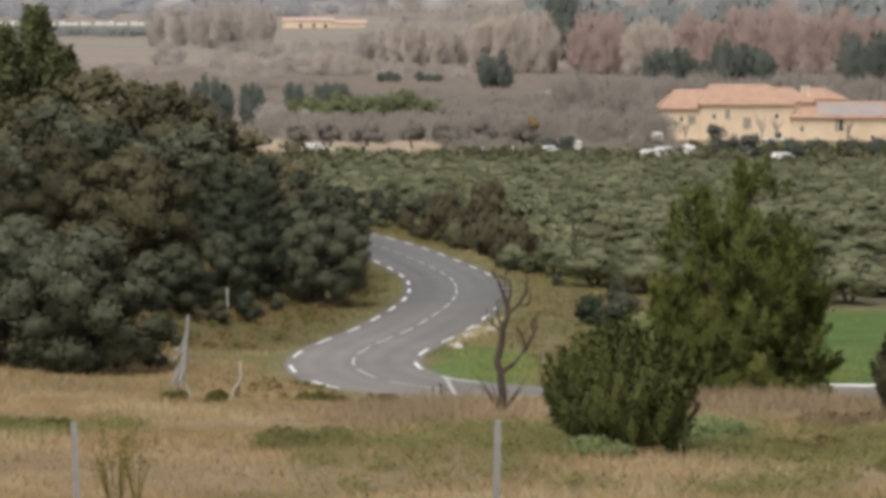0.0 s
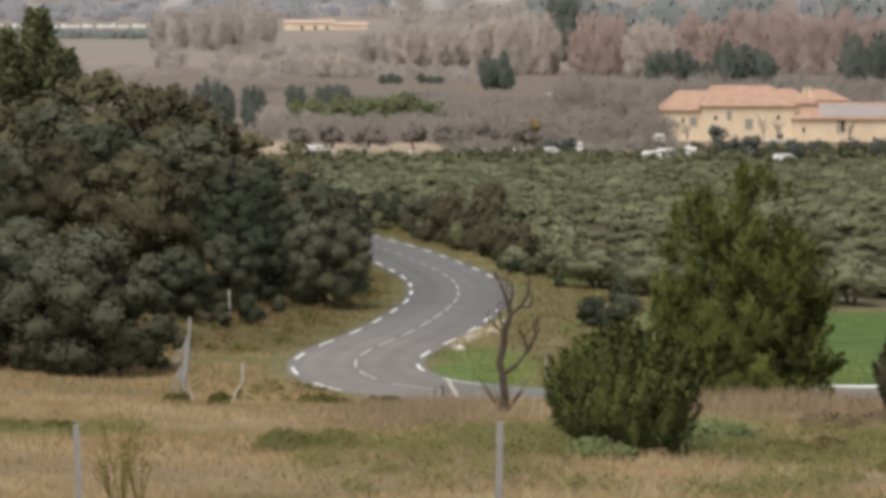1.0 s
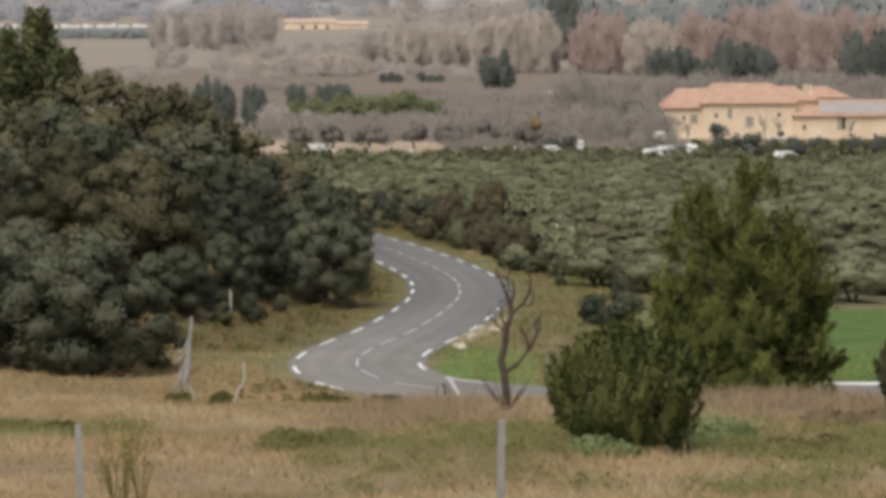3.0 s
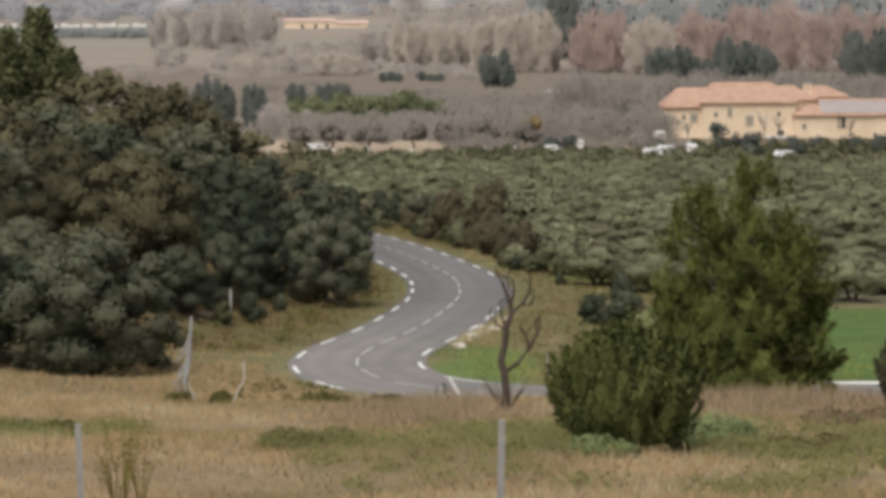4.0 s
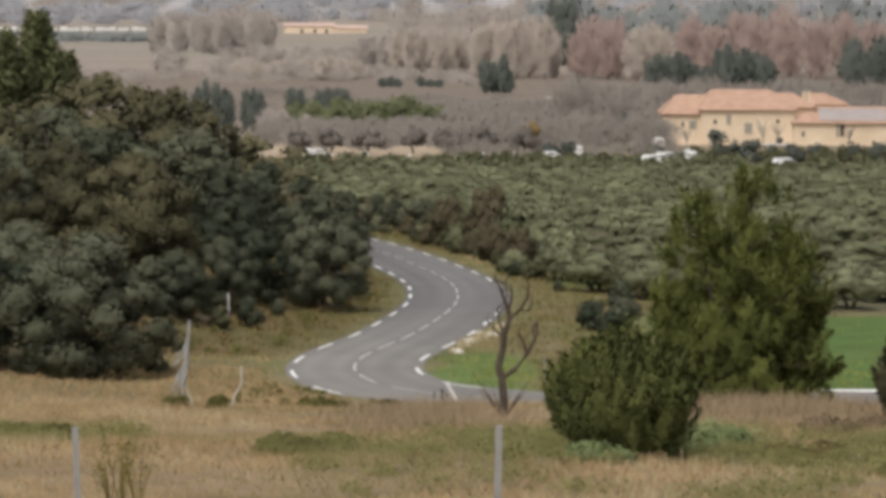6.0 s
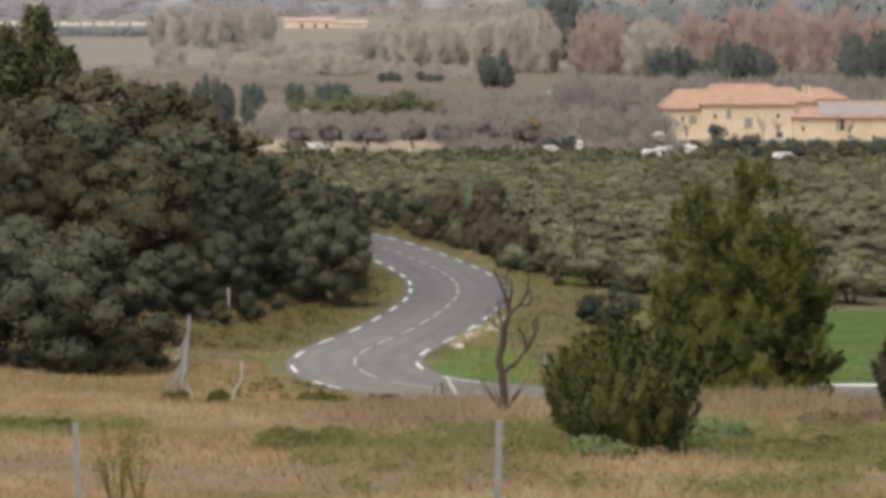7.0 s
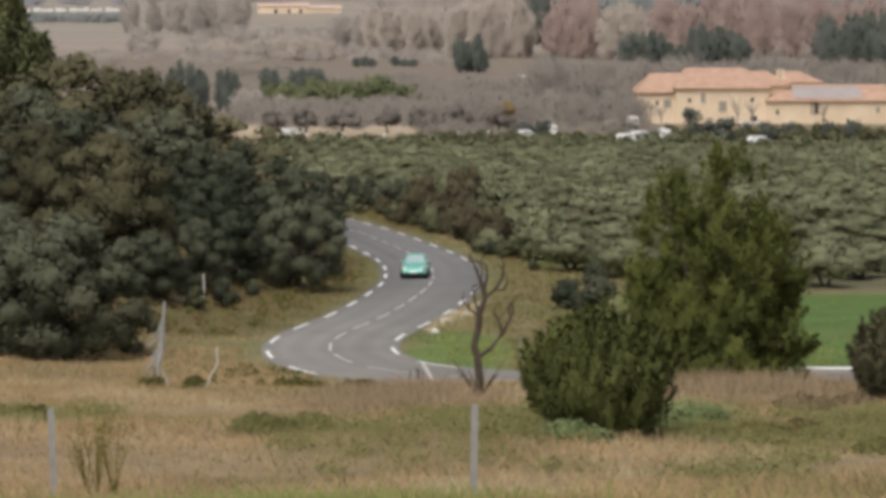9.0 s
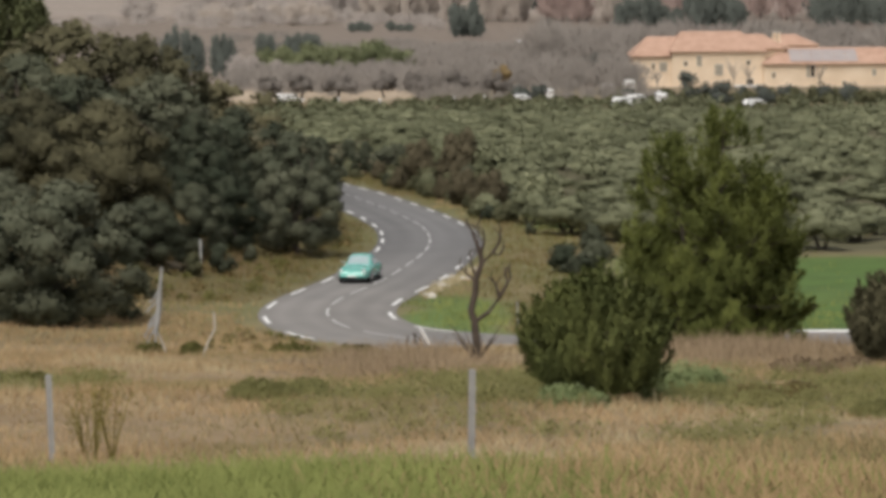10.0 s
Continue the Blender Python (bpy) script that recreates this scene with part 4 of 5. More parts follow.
# the valley floor
plumes("valley_brush", 75, MAUVE_TWIG, "leafless brown brush across the valley floor", belt(6, -150, -35, 790, 960, 40, 1.6, 12) + belt(26, -35, 150, 740, 830, 80, 2.6, 14), 300, 0.3, 0.4, bole=False)
plumes("valley_bush", 89, FAR_EVERGREEN, "dark bush on the valley floor", [spot(px, 1000 + px % 9, h, 4.5) for px, h in ((678, 3.2), (692, 3.6), (704, 3.0), (746, 3.4), (762, 2.6), (778, 2.6))], 350, 0.4, 0.25, single="valley bushes")
plumes("russet_tree", 76, RUST_TWIG, "tall leafless russet tree across the valley", [spot(1050, 1080, 24, 17), spot(1028, 1090, 18, 13), spot(1078, 1070, 21, 14), spot(1092, 1090, 23, 10), spot(1225, 1090, 23, 15), spot(1262, 1080, 20, 14), spot(1305, 1100, 25, 16), spot(1340, 1080, 24, 14), spot(1400, 1100, 24, 17), spot(1445, 1080, 22, 16), spot(1492, 1090, 25, 18), spot(1540, 1080, 22, 16), spot(1585, 1090, 24, 18), spot(1205, 1120, 17, 13), spot(1380, 1130, 26, 18)], 1300, 0.34, 0.15, single="russet trees")
plumes("pale_poplar", 77, PALE_TWIG, "tall leafless pale poplar across the valley", [spot(850, 1085, 19, 9), spot(872, 1090, 21, 10), spot(892, 1080, 20, 9), spot(915, 1080, 22, 10), spot(938, 1095, 23, 11), spot(965, 1080, 23, 11), spot(980, 1085, 17, 7), spot(705, 1105, 17, 8), spot(728, 1100, 18, 8), spot(752, 1105, 17, 8), spot(775, 1095, 18, 7), spot(800, 1100, 17, 8), spot(818, 1105, 15, 8), spot(1128, 1060, 19, 12), spot(1150, 1070, 21, 13), spot(1175, 1065, 19, 11)], 1200, 0.32, 0.16, single="pale poplars")
plumes("buff_tree", 90, PALE_TWIG, "low buff leafless tree on the far fields", [spot(572, 1060, 8, 7), spot(590, 1065, 9, 8), spot(608, 1060, 8, 7), spot(630, 1070, 7, 9), spot(455, 1080, 6, 10), spot(420, 1075, 6, 9), spot(500, 1080, 7, 8), spot(540, 1085, 7, 8)], 900, 0.3, 0.2, single="buff trees")
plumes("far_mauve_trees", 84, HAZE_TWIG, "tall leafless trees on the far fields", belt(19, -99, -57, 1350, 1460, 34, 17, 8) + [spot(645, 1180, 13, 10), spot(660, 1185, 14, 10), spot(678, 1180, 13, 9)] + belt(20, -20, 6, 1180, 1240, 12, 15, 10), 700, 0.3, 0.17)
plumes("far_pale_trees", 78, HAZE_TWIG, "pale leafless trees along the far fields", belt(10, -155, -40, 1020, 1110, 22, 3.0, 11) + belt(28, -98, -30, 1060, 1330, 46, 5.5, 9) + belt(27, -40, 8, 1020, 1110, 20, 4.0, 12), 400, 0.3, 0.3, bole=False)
plumes("far_evergreens", 79, FAR_EVERGREEN, "dark evergreens between the bare trees", [spot(px, 1015 + px % 13, h, 5.5) for px, h in ((1150, 9), (1165, 11), (1182, 10.5), (1200, 12), (1215, 11), (1228, 8), (1250, 7), (1272, 13), (1288, 14.5), (1304, 12), (1320, 13.5), (1336, 12), (1352, 11), (1364, 8.5))] + belt(12, 132, 160, 1000, 1050, 16, 15, 10) + [spot(860, 940, 11, 5.5), spot(872, 945, 10, 5.5), spot(893, 940, 12.5, 4.0), spot(884, 950, 9, 6), spot(902, 948, 7, 4)] + belt(16, 37, 46, 1200, 1260, 9, 24, 9), 700, 0.5, 0.14)
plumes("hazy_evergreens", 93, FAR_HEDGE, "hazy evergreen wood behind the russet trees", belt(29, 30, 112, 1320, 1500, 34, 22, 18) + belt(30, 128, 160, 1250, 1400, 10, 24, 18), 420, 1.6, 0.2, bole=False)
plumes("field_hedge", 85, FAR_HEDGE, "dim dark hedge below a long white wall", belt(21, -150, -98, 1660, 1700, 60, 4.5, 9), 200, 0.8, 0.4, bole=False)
plumes("hill_woods", 80, HAZED_HILL_WOOD, "dim bluish-grey woods on the far slope", belt(14, -160, 160, 1900, 2700, 260, 9, 26), 260, 1.4, 0.35, bole=False)
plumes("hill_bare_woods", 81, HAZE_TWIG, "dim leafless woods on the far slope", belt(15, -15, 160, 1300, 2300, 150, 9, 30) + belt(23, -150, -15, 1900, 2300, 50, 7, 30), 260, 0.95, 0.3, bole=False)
wood("field_scrub", 87, SCRUB_LEAF, "low brown and green scrub beyond the olive grove", belt(22, -45, 95, 402, 428, 34, 1.2, 3.2), 0.26, 40)
wood("farm_hedge", 82, SCRUB_LEAF, "green and brown hedge before the farmhouse", [(x, 440 + 3 * math.sin(x), 1.5 + 0.6 * math.sin(x * 1.7), 3) for x in np.arange(36, 74, 1.7)], 0.28, 60)
wood("farm_shrubs", 86, FAR_EVERGREEN, "dark evergreen shrubs before the farmhouse", [(40.8, 440, 4.6, 4), (43.5, 441, 2.6, 4), (45.8, 438, 3.2, 4), (49, 440, 2.0, 4), (52, 439, 2.4, 3.5), (56, 441, 2.2, 4), (61, 440, 2.3, 4), (65, 442, 2.2, 4), (16, 448, 2.2, 4), (19, 450, 2.4, 4), (33, 560, 5, 7), (36, 556, 6, 6), (33, 455, 1.6, 3)], 0.28, 80)


place(tree("ochre_tree", 66, 5.4, 5.0, OCHRE_LEAF, "small ochre-leaved tree among leafless scrub", "tree", low=0.1, lobes=12, per=5, each=36, size=0.22, big=0.22), 15.0, 490, first=True)
orchard = [tree("orchard_tree", 64 + k, 4.6, 5.6, MAUVE_TWIG, "leafless mauve-brown orchard tree with a dark trunk", "tree", low=0.3, lobes=12, per=4, each=34, size=0.2, big=0.2, wide_at=0.5, group="orchard trees", stretch=2.8, upward=1.0, limbs=4, lift=0.9, cuts=1) for k in range(2)]
scatter(orchard, [(0, -18.0, 476, 0, 1.0, 1.0), (1, -11.8, 472, 50, 1.1, 0.95), (0, -4.6, 478, 120, 0.9, 1.0), (1, 0.8, 474, 200, 1.0, 1.05), (0, 6.6, 476, 20, 1.1, 1.1), (1, 13.0, 472, 80, 1.0, 1.1), (0, -23, 480, 300, 0.9, 0.9)])


def build_bare_trees():
    """Thin leafless trees that stand before the farmhouse wall."""
    rng = np.random.default_rng(8)
    for x, h in ((57.5, 5.6), (60.3, 4.8), (43.8, 3.6), (73.0, 4.4)):
        t = thing("bare_tree", x, 531, ground_z(x, 531), "thin leafless tree before the farmhouse wall", "tree", "bare farm trees")
        part("trunk", tube(bmesh.new(), [(0, 0, -0.3), (0.05, 0, h * 0.3), (0, 0, h * 0.6)], [0.14, 0.1, 0.05], 6), PALE_TWIG, t)
        for k in range(16):
            a, s = rng.uniform(0, math.tau), rng.uniform(0.2, 0.6)
            root = Vector((0, 0, h * s))
            tip = root + Vector((math.cos(a) * h * 0.3, math.sin(a) * h * 0.3, h * (1 - s) * rng.uniform(0.5, 1)))
            part("branch", tube(bmesh.new(), [root, root.lerp(tip, 0.5) + Vector((0, 0, 0.15)), tip], [0.06, 0.045, 0.02], 4), PALE_TWIG, t)


build_bare_trees()


# ---- the farmhouse ----
def build_house():
    s, y0 = 0.1024, 537.0
    def wx(px):
        return (px - 784) * s
    def wz(py):
        return 30 - (py + 40) * s
    house = thing("farmhouse", wx(1320), y0, wz(262), "long cream stucco farmhouse with terracotta hipped roofs", "house")
    gx, gz = wx(1320), wz(262)
    def X(px):
        return wx(px) - gx
    def Z(py):
        return wz(py) - gz
    for x0, x1, eave, ridge, front, deep, r0, r1, sheet in (
            (1176, 1242, 196, 162, 0.6, 11.0, 1202, 1262, ROOF_TILE), (1242, 1408, 188, 153, 0.0, 13.0, 1264, 1370, ROOF_TILE), (1409, 1446, 184, 159, 2.5, 11.0, 1380, 1412, ROOF_TILE), (1405, 1660, 210, 182, -0.8, 10.0, 1448, 1640, ROOF_TILE)):
        wall = part("wall", box(bmesh.new(), (X(x0), front, -1.0), (X(x1), front + deep, Z(eave)), 0.03), STUCCO, house, smooth=False)
        bm = bmesh.new()
        o = 0.45
        e = [bm.verts.new(v) for v in ((X(x0) - o, front - o, Z(eave)), (X(x1) + o, front - o, Z(eave)), (X(x1) + o, front + deep + o, Z(eave)), (X(x0) - o, front + deep + o, Z(eave)))]
        u = [bm.verts.new(v.co + Vector((0, 0, 0.18))) for v in e]
        t = [bm.verts.new((X(r0), front + deep / 2, Z(ridge))), bm.verts.new((X(r1), front + deep / 2, Z(ridge)))]
        bm.faces.new(e[::-1])
        for i in range(4):
            bm.faces.new((e[i], e[(i + 1) % 4], u[(i + 1) % 4], u[i]))
        bm.faces.new((u[0], u[1], t[1], t[0]))
        bm.faces.new((u[1], u[2], t[1]))
        bm.faces.new((u[2], u[3], t[0], t[1]))
        bm.faces.new((u[3], u[0], t[0]))
        roof = part("roof", bm, sheet, house, smooth=False)
        slope = Vector((0, deep / 2 + o, Z(ridge) - Z(eave) - 0.18))
        if x0 == 1405:
            # grey panels lying on the lower roof
            for k in range(6):
                a = X(1452) + k * 2.05
                bm = bmesh.new()
                lo, hi = 0.12, 0.86
                up = Vector((0, -slope.z, slope.y)).normalized() * 0.06
                base = Vector((0, front - o, Z(eave) + 0.18))
                q = [base + slope * lo + Vector((a, 0, 0)), base + slope * lo + Vector((a + 1.98, 0, 0)), base + slope * hi + Vector((a + 1.98, 0, 0)), base + slope * hi + Vector((a, 0, 0))]
                lower, upper = [bm.verts.new(v + up * 0.2) for v in q], [bm.verts.new(v + up * 1.4) for v in q]
                bm.faces.new(upper)
                for i in range(4):
                    bm.faces.new((lower[i], lower[(i + 1) % 4], upper[(i + 1) % 4], upper[i]))
                part("roof_panel", bm, SLATE, roof, "grey roof panel", smooth=False)
    # the low rear roof that shows behind the lower wing
    bm = bmesh.new()
    a, b, c, d = X(1449), X(1524), Z(182), Z(163)
    pts = [bm.verts.new(v) for v in ((a, 13.2, c), (b, 13.2, c), (b, 22, c), (a, 22, c), (X(1452), 17.5, d), (X(1482), 17.5, d))]
    for f in ((0, 1, 5, 4), (1, 2, 5), (2, 3, 4, 5), (3, 0, 4), (3, 2, 1, 0)):
        bm.faces.new([pts[i] for i in f])
    part("roof", bm, ROOF_TILE, house, smooth=False)
    part("wall", box(bmesh.new(), (a + 0.4, 13.6, -1), (b - 0.4, 21.6, c), 0.03), STUCCO, house, smooth=False)
    for px in (1431, 1439):
        ch = part("chimney", box(bmesh.new(), (X(px) - 0.3, 6.0, Z(190)), (X(px) + 0.3, 6.8, Z(157)), 0.04), STUCCO, house, "pale chimney", smooth=False)
        part("chimney_cap", box(bmesh.new(), (X(px) - 0.36, 5.94, Z(157)), (X(px) + 0.36, 6.86, Z(155)), 0.03), STONE, ch, smooth=False)
    for px, py, w, h, front, mat, name in ((1210, 213, 4, 8, 0.6, DARK_OPENING, "window"), (1228, 214, 13, 13, 0.6, SHUTTER, "window"), (1267, 208, 5, 6, 0, DARK_OPENING, "window"),
                                    (1291, 204, 8, 16, 0, SHUTTER, "window"), (1326, 219, 14, 17, 0, SHUTTER, "window"), (1378, 207, 5, 6, 0, DARK_OPENING, "window"),
                                    (1381, 241, 11, 9, 0, DARK_OPENING, "door"), (1422, 229, 4, 8, -0.8, DARK_OPENING, "window"), (1491, 222, 7, 19, -0.8, DARK_OPENING, "door"),
                                    (1483, 222, 5, 20, -0.8, SHUTTER, "door"), (1547, 244, 5, 6, -0.8, DARK_OPENING, "window"), (1600, 225, 6, 9, -0.8, SHUTTER, "window")):
        x0, x1, z0, z1 = X(px - w / 2), X(px + w / 2), Z(py + h / 2), Z(py - h / 2)
        win = part(name, box(bmesh.new(), (x0, front - 0.05, z0), (x1, front + 0.12, z1), 0.01), mat, house, smooth=False)
        part("frame", box(bmesh.new(), (x0 - 0.1, front - 0.07, z1), (x1 + 0.1, front + 0.1, z1 + 0.12), 0.01), STONE, win, smooth=False)
        part("sill", box(bmesh.new(), (x0 - 0.1, front - 0.12, z0 - 0.1), (x1 + 0.1, front + 0.1, z0), 0.01), STONE, win, smooth=False)
    terrace = thing("white_canopy", wx(1374), y0 - 3.5, ground_z(wx(1374), y0 - 3.5), "flat white canopy on posts before the farmhouse", "canopy")
    h = wz(245) - terrace.location.z
    part("cover", box(bmesh.new(), (-2.6, -1.3, h - 0.25), (2.6, 1.3, h), 0.05), WHITE_PAINT, terrace, smooth=False)
    for a in (-2.4, 2.4):
        for b in (-1.1, 1.1):
            part("post", box(bmesh.new(), (a - 0.06, b - 0.06, -0.2), (a + 0.06, b + 0.06, h - 0.25), 0.01), WHITE_PAINT, terrace, smooth=False)


def build_vehicles():
    """White cars and vans parked beyond the grove."""
    for px, py, kind, turn in ((981, 278, "car", 5), (1021, 271, "van", 94), (1128, 262, "van", 94), (1166, 254, "van", 94), (1163, 284, "car", 20), (1187, 279, "car", 10), (1222, 281, "van", 94), (1236, 272, "car", 5), (1396, 290, "car", 15), (566, 274, "car", 25), (977, 148, "car", 12), (1057, 147, "car", -8), (1124, 146, "car", 5)):
        y = 13.3 * 5246 / (py - 120) if py > 200 else 850.0 + (px % 7) * 3
        x = (px - 784) / 5246 * y
        v = thing("parked_" + kind, x, y, ground_z(x, y), ("white %s parked beyond the olive grove" if py > 200 else "white %s standing far out on the valley floor") % kind, kind, "parked vehicles", turn=turn)
        for s in (-1, 1):
            if (px + s) % 3 and py > 200:
                tagged(place(shrubs[2], x + s * 1.3, y - 5.5, px * 7 * s, 1.1, 0.55), "low dark shrub in front of the parked vehicles", group="shrubs by the parking place")
        if kind == "car":
            L, W, H, belt_, nose = 4.1, 1.7, 1.42, 0.85, 0.9
        else:
            L, W, H, belt_, nose = 4.4, 1.65, 1.75, 1.0, 0.5
        bm = bmesh.new()
        prof = [(-L / 2, 0.3), (-L / 2, belt_ if kind == "car" else H * 0.97), (-L / 2 + 0.35, H), (L / 2 - nose - 0.9, H), (L / 2 - nose, belt_), (L / 2 - 0.1, belt_ - 0.15), (L / 2, 0.3)]
        sides = [[bm.verts.new((a, w * (1 if b < belt_ + 0.02 else 0.88), b)) for a, b in prof] for w in (-W / 2, W / 2)]
        bm.faces.new(sides[0][::-1])
        bm.faces.new(sides[1])
        for i in range(len(prof)):
            j = (i + 1) % len(prof)
            bm.faces.new((sides[0][i], sides[0][j], sides[1][j], sides[1][i]))
        bmesh.ops.recalc_face_normals(bm, faces=bm.faces)
        part("body", bm, WHITE_PAINT, v, smooth=False)
        part("windscreen", box(bmesh.new(), (L / 2 - nose - 0.75, -W * 0.4, belt_ + 0.08), (L / 2 - nose - 0.12, W * 0.4, H - 0.12), 0.05), DARK_OPENING, v, smooth=False)
        if kind == "van":
            for w in (-1, 1):
                part("rear_door", box(bmesh.new(), (-L / 2 - 0.03, w * 0.4 - 0.37, 0.45), (-L / 2 + 0.02, w * 0.4 + 0.37, H - 0.2), 0.02), WHITE_PAINT, v, smooth=False)
                part("rear_window", box(bmesh.new(), (-L / 2 - 0.05, w * 0.4 - 0.22, 1.12), (-L / 2 - 0.02, w * 0.4 + 0.22, 1.42), 0.01), SLATE, v, smooth=False)
        for w in (-1, 1):
            part("side_window", box(bmesh.new(), (-L * 0.2, w * W * 0.45 - 0.04, belt_ + 0.1), (L * 0.15, w * W * 0.45 + 0.04, H - 0.2), 0.02), DARK_OPENING, v, smooth=False)
            for a in (-L * 0.31, L * 0.31):
                bm = bmesh.new()
                bmesh.ops.create_cone(bm, cap_ends=True, segments=14, radius1=0.31, radius2=0.31, depth=0.2, matrix=pose(a, w * (W / 2 - 0.08), 0.31, 90))
                part("wheel", bm, RUBBER, v)


build_house()
build_vehicles()


# ---- fence posts, stakes and stones ----
def build_posts():
    for x, y, h, lean in ((0.71, 37.2, 1.42, 0.8), (-5.28, 42.6, 1.3, -1.5)):
        p = thing("fence_post", x, y, ground_z(x, y), "grey galvanised steel fence post standing in dry grass", "post", "fence posts")
        p.matrix_world = pose(x, y, ground_z(x, y), 0, lean, 12)
        bm = bmesh.new()
        box(bm, (-0.045, -0.02, -0.4), (0.045, 0.0, h), 0.004)
        box(bm, (-0.005, -0.0, -0.4), (0.005, 0.045, h), 0.002)
        part("post", bm, GALVANISED, p, smooth=False)
        for k in range(4):
            part("notch", box(bmesh.new(), (0.03, -0.03, 0.25 + k * 0.3), (0.052, 0.0, 0.29 + k * 0.3), 0.003), GALVANISED, p, smooth=False)


def steel(bm, points, r=0.03):
    return tube(bm, points, [r] * len(points), 6)


def build_broken_fence():
    """What is left of an old fence beside the bend: a leaning post with struts, bent stakes and white rails."""
    def at(name, x, y, label, category, group=""):
        return thing(name, x, y, ground_z(x, y), label, category, group)
    p = at("leaning_post", -8.68, 100, "tall grey leaning fence post with loose struts", "post")
    part("post", tube(bmesh.new(), [(-0.12, 0, 0.75), (0.0, 0, 1.6), (0.12, 0, 3.05)], [0.085, 0.1, 0.04], 7), GALVANISED, p)
    part("leg", steel(bmesh.new(), [(0.3, 0.1, -0.2), (0.14, 0.05, 0.35), (-0.1, 0, 0.95)], 0.04), STONE, p)
    for pts in (((-0.02, 0, 1.95), (-0.3, 0.1, 1.62), (-0.42, 0.1, 1.5)), ((-0.1, 0, 1.25), (-0.4, 0, 0.85), (-0.5, 0, 0.65)), ((-0.08, 0, 1.1), (-0.35, 0.1, 0.6), (-0.4, 0.1, 0.45)), ((0.05, -0.05, 1.4), (-0.1, -0.1, 0.9), (-0.12, -0.1, 0.5)), ((0.02, 0, 2.3), (-0.12, 0, 2.0), (-0.3, 0, 1.85)), ((-0.06, 0, 1.5), (-0.28, 0, 1.2), (-0.36, 0, 1.0))):
        part("strut", steel(bmesh.new(), pts, 0.04), GALVANISED, p)
    p = at("bent_stake", -6.85, 97, "bent grey metal stake in dry grass", "stake", "bent stakes")
    part("stake", steel(bmesh.new(), [(-0.2, 0, -0.2), (0.02, 0, 0.4), (0.27, 0, 0.88), (0.25, 0, 1.42)], 0.036), STONE, p)
    p = at("thin_stake", -10.75, 148.5, "thin pale stake on the bank", "stake", "bent stakes")
    part("stake", steel(bmesh.new(), [(0.05, 0, -0.3), (0, 0, 1.6)], 0.04), WHITE_PAINT, p)
    p = at("thin_stake", 4.42, 126, "thin pale stake in the roadside meadow", "stake", "bent stakes")
    part("stake", steel(bmesh.new(), [(0.03, 0, -0.3), (0, 0, 1.0)], 0.035), GALVANISED, p)
    p = at("fallen_rail", 0.12, 105.5, "tumbled white rail propped on brown sticks", "rail")
    part("rail", box(bmesh.new(), (-0.045, -0.03, -0.15), (0.055, 0.03, 1.15), 0.01), WHITE_PAINT, p, "white rail", smooth=False).matrix_local = pose(0.66, 0, 0.02, 0, -30, 0)
    for a, b, h in ((-0.5, -0.35, 0.75), (-0.25, -0.05, 0.8), (0.1, -0.15, 0.85), (0.3, 0.05, 0.7)):
        part("stick", steel(bmesh.new(), [(a, 0.1, -0.1), (b, 0.1, h)], 0.025), DEAD_BARK, p)
    for px, py in ((857, 279), (911, 277), (726, 283), (652, 279)):
        y = 13.3 * 5246 / (py - 120)
        q = at("white_marker", (px - 784) / 5246 * y, y, "thin white marker post beyond the olive grove", "post", "white markers")
        part("post", box(bmesh.new(), (-0.16, -0.1, -0.3), (0.16, 0.1, 1.3), 0.03), WHITE_PAINT, q, smooth=False)
    w = at("roadside_wall", 18.0, 121.9, "low white roadside kerb wall before the green field", "wall")
    part("wall", box(bmesh.new(), (-2.2, -0.12, -0.3), (2.2, 0.12, 0.16), 0.02), WHITE_PAINT, w, smooth=False)
    rng = np.random.default_rng(7)
    for k in range(16):
        s = rng.random()
        x, y = 0.75 + 2.6 * s + rng.normal() * 0.22, 140.5 + 14 * s + rng.normal() * 0.8
        bm = bmesh.new()
        bmesh.ops.create_icosphere(bm, subdivisions=2, radius=rng.uniform(0.13, 0.3))
        for v in bm.verts:
            v.co *= 1 + 0.25 * noise.noise(v.co * 5 + Vector((k * 3, 0, 0)))
            v.co.z *= 0.8
        st = thing("stone", x, y, ground_z(x, y), "pale limestone lying on the grassy verge", "stone", "verge stones")
        part("rock", bm, STONE, st)
    for x, y in ((-6.15, 106.5),):
        bm = bmesh.new()
        bmesh.ops.create_icosphere(bm, subdivisions=2, radius=0.13)
        for v in bm.verts:
            v.co *= 1 + 0.3 * noise.noise(v.co * 6)
        part("rock", bm, STONE, thing("stone", x, y, ground_z(x, y) + 0.2, "pale limestone lying in dry grass", "stone", "verge stones"))


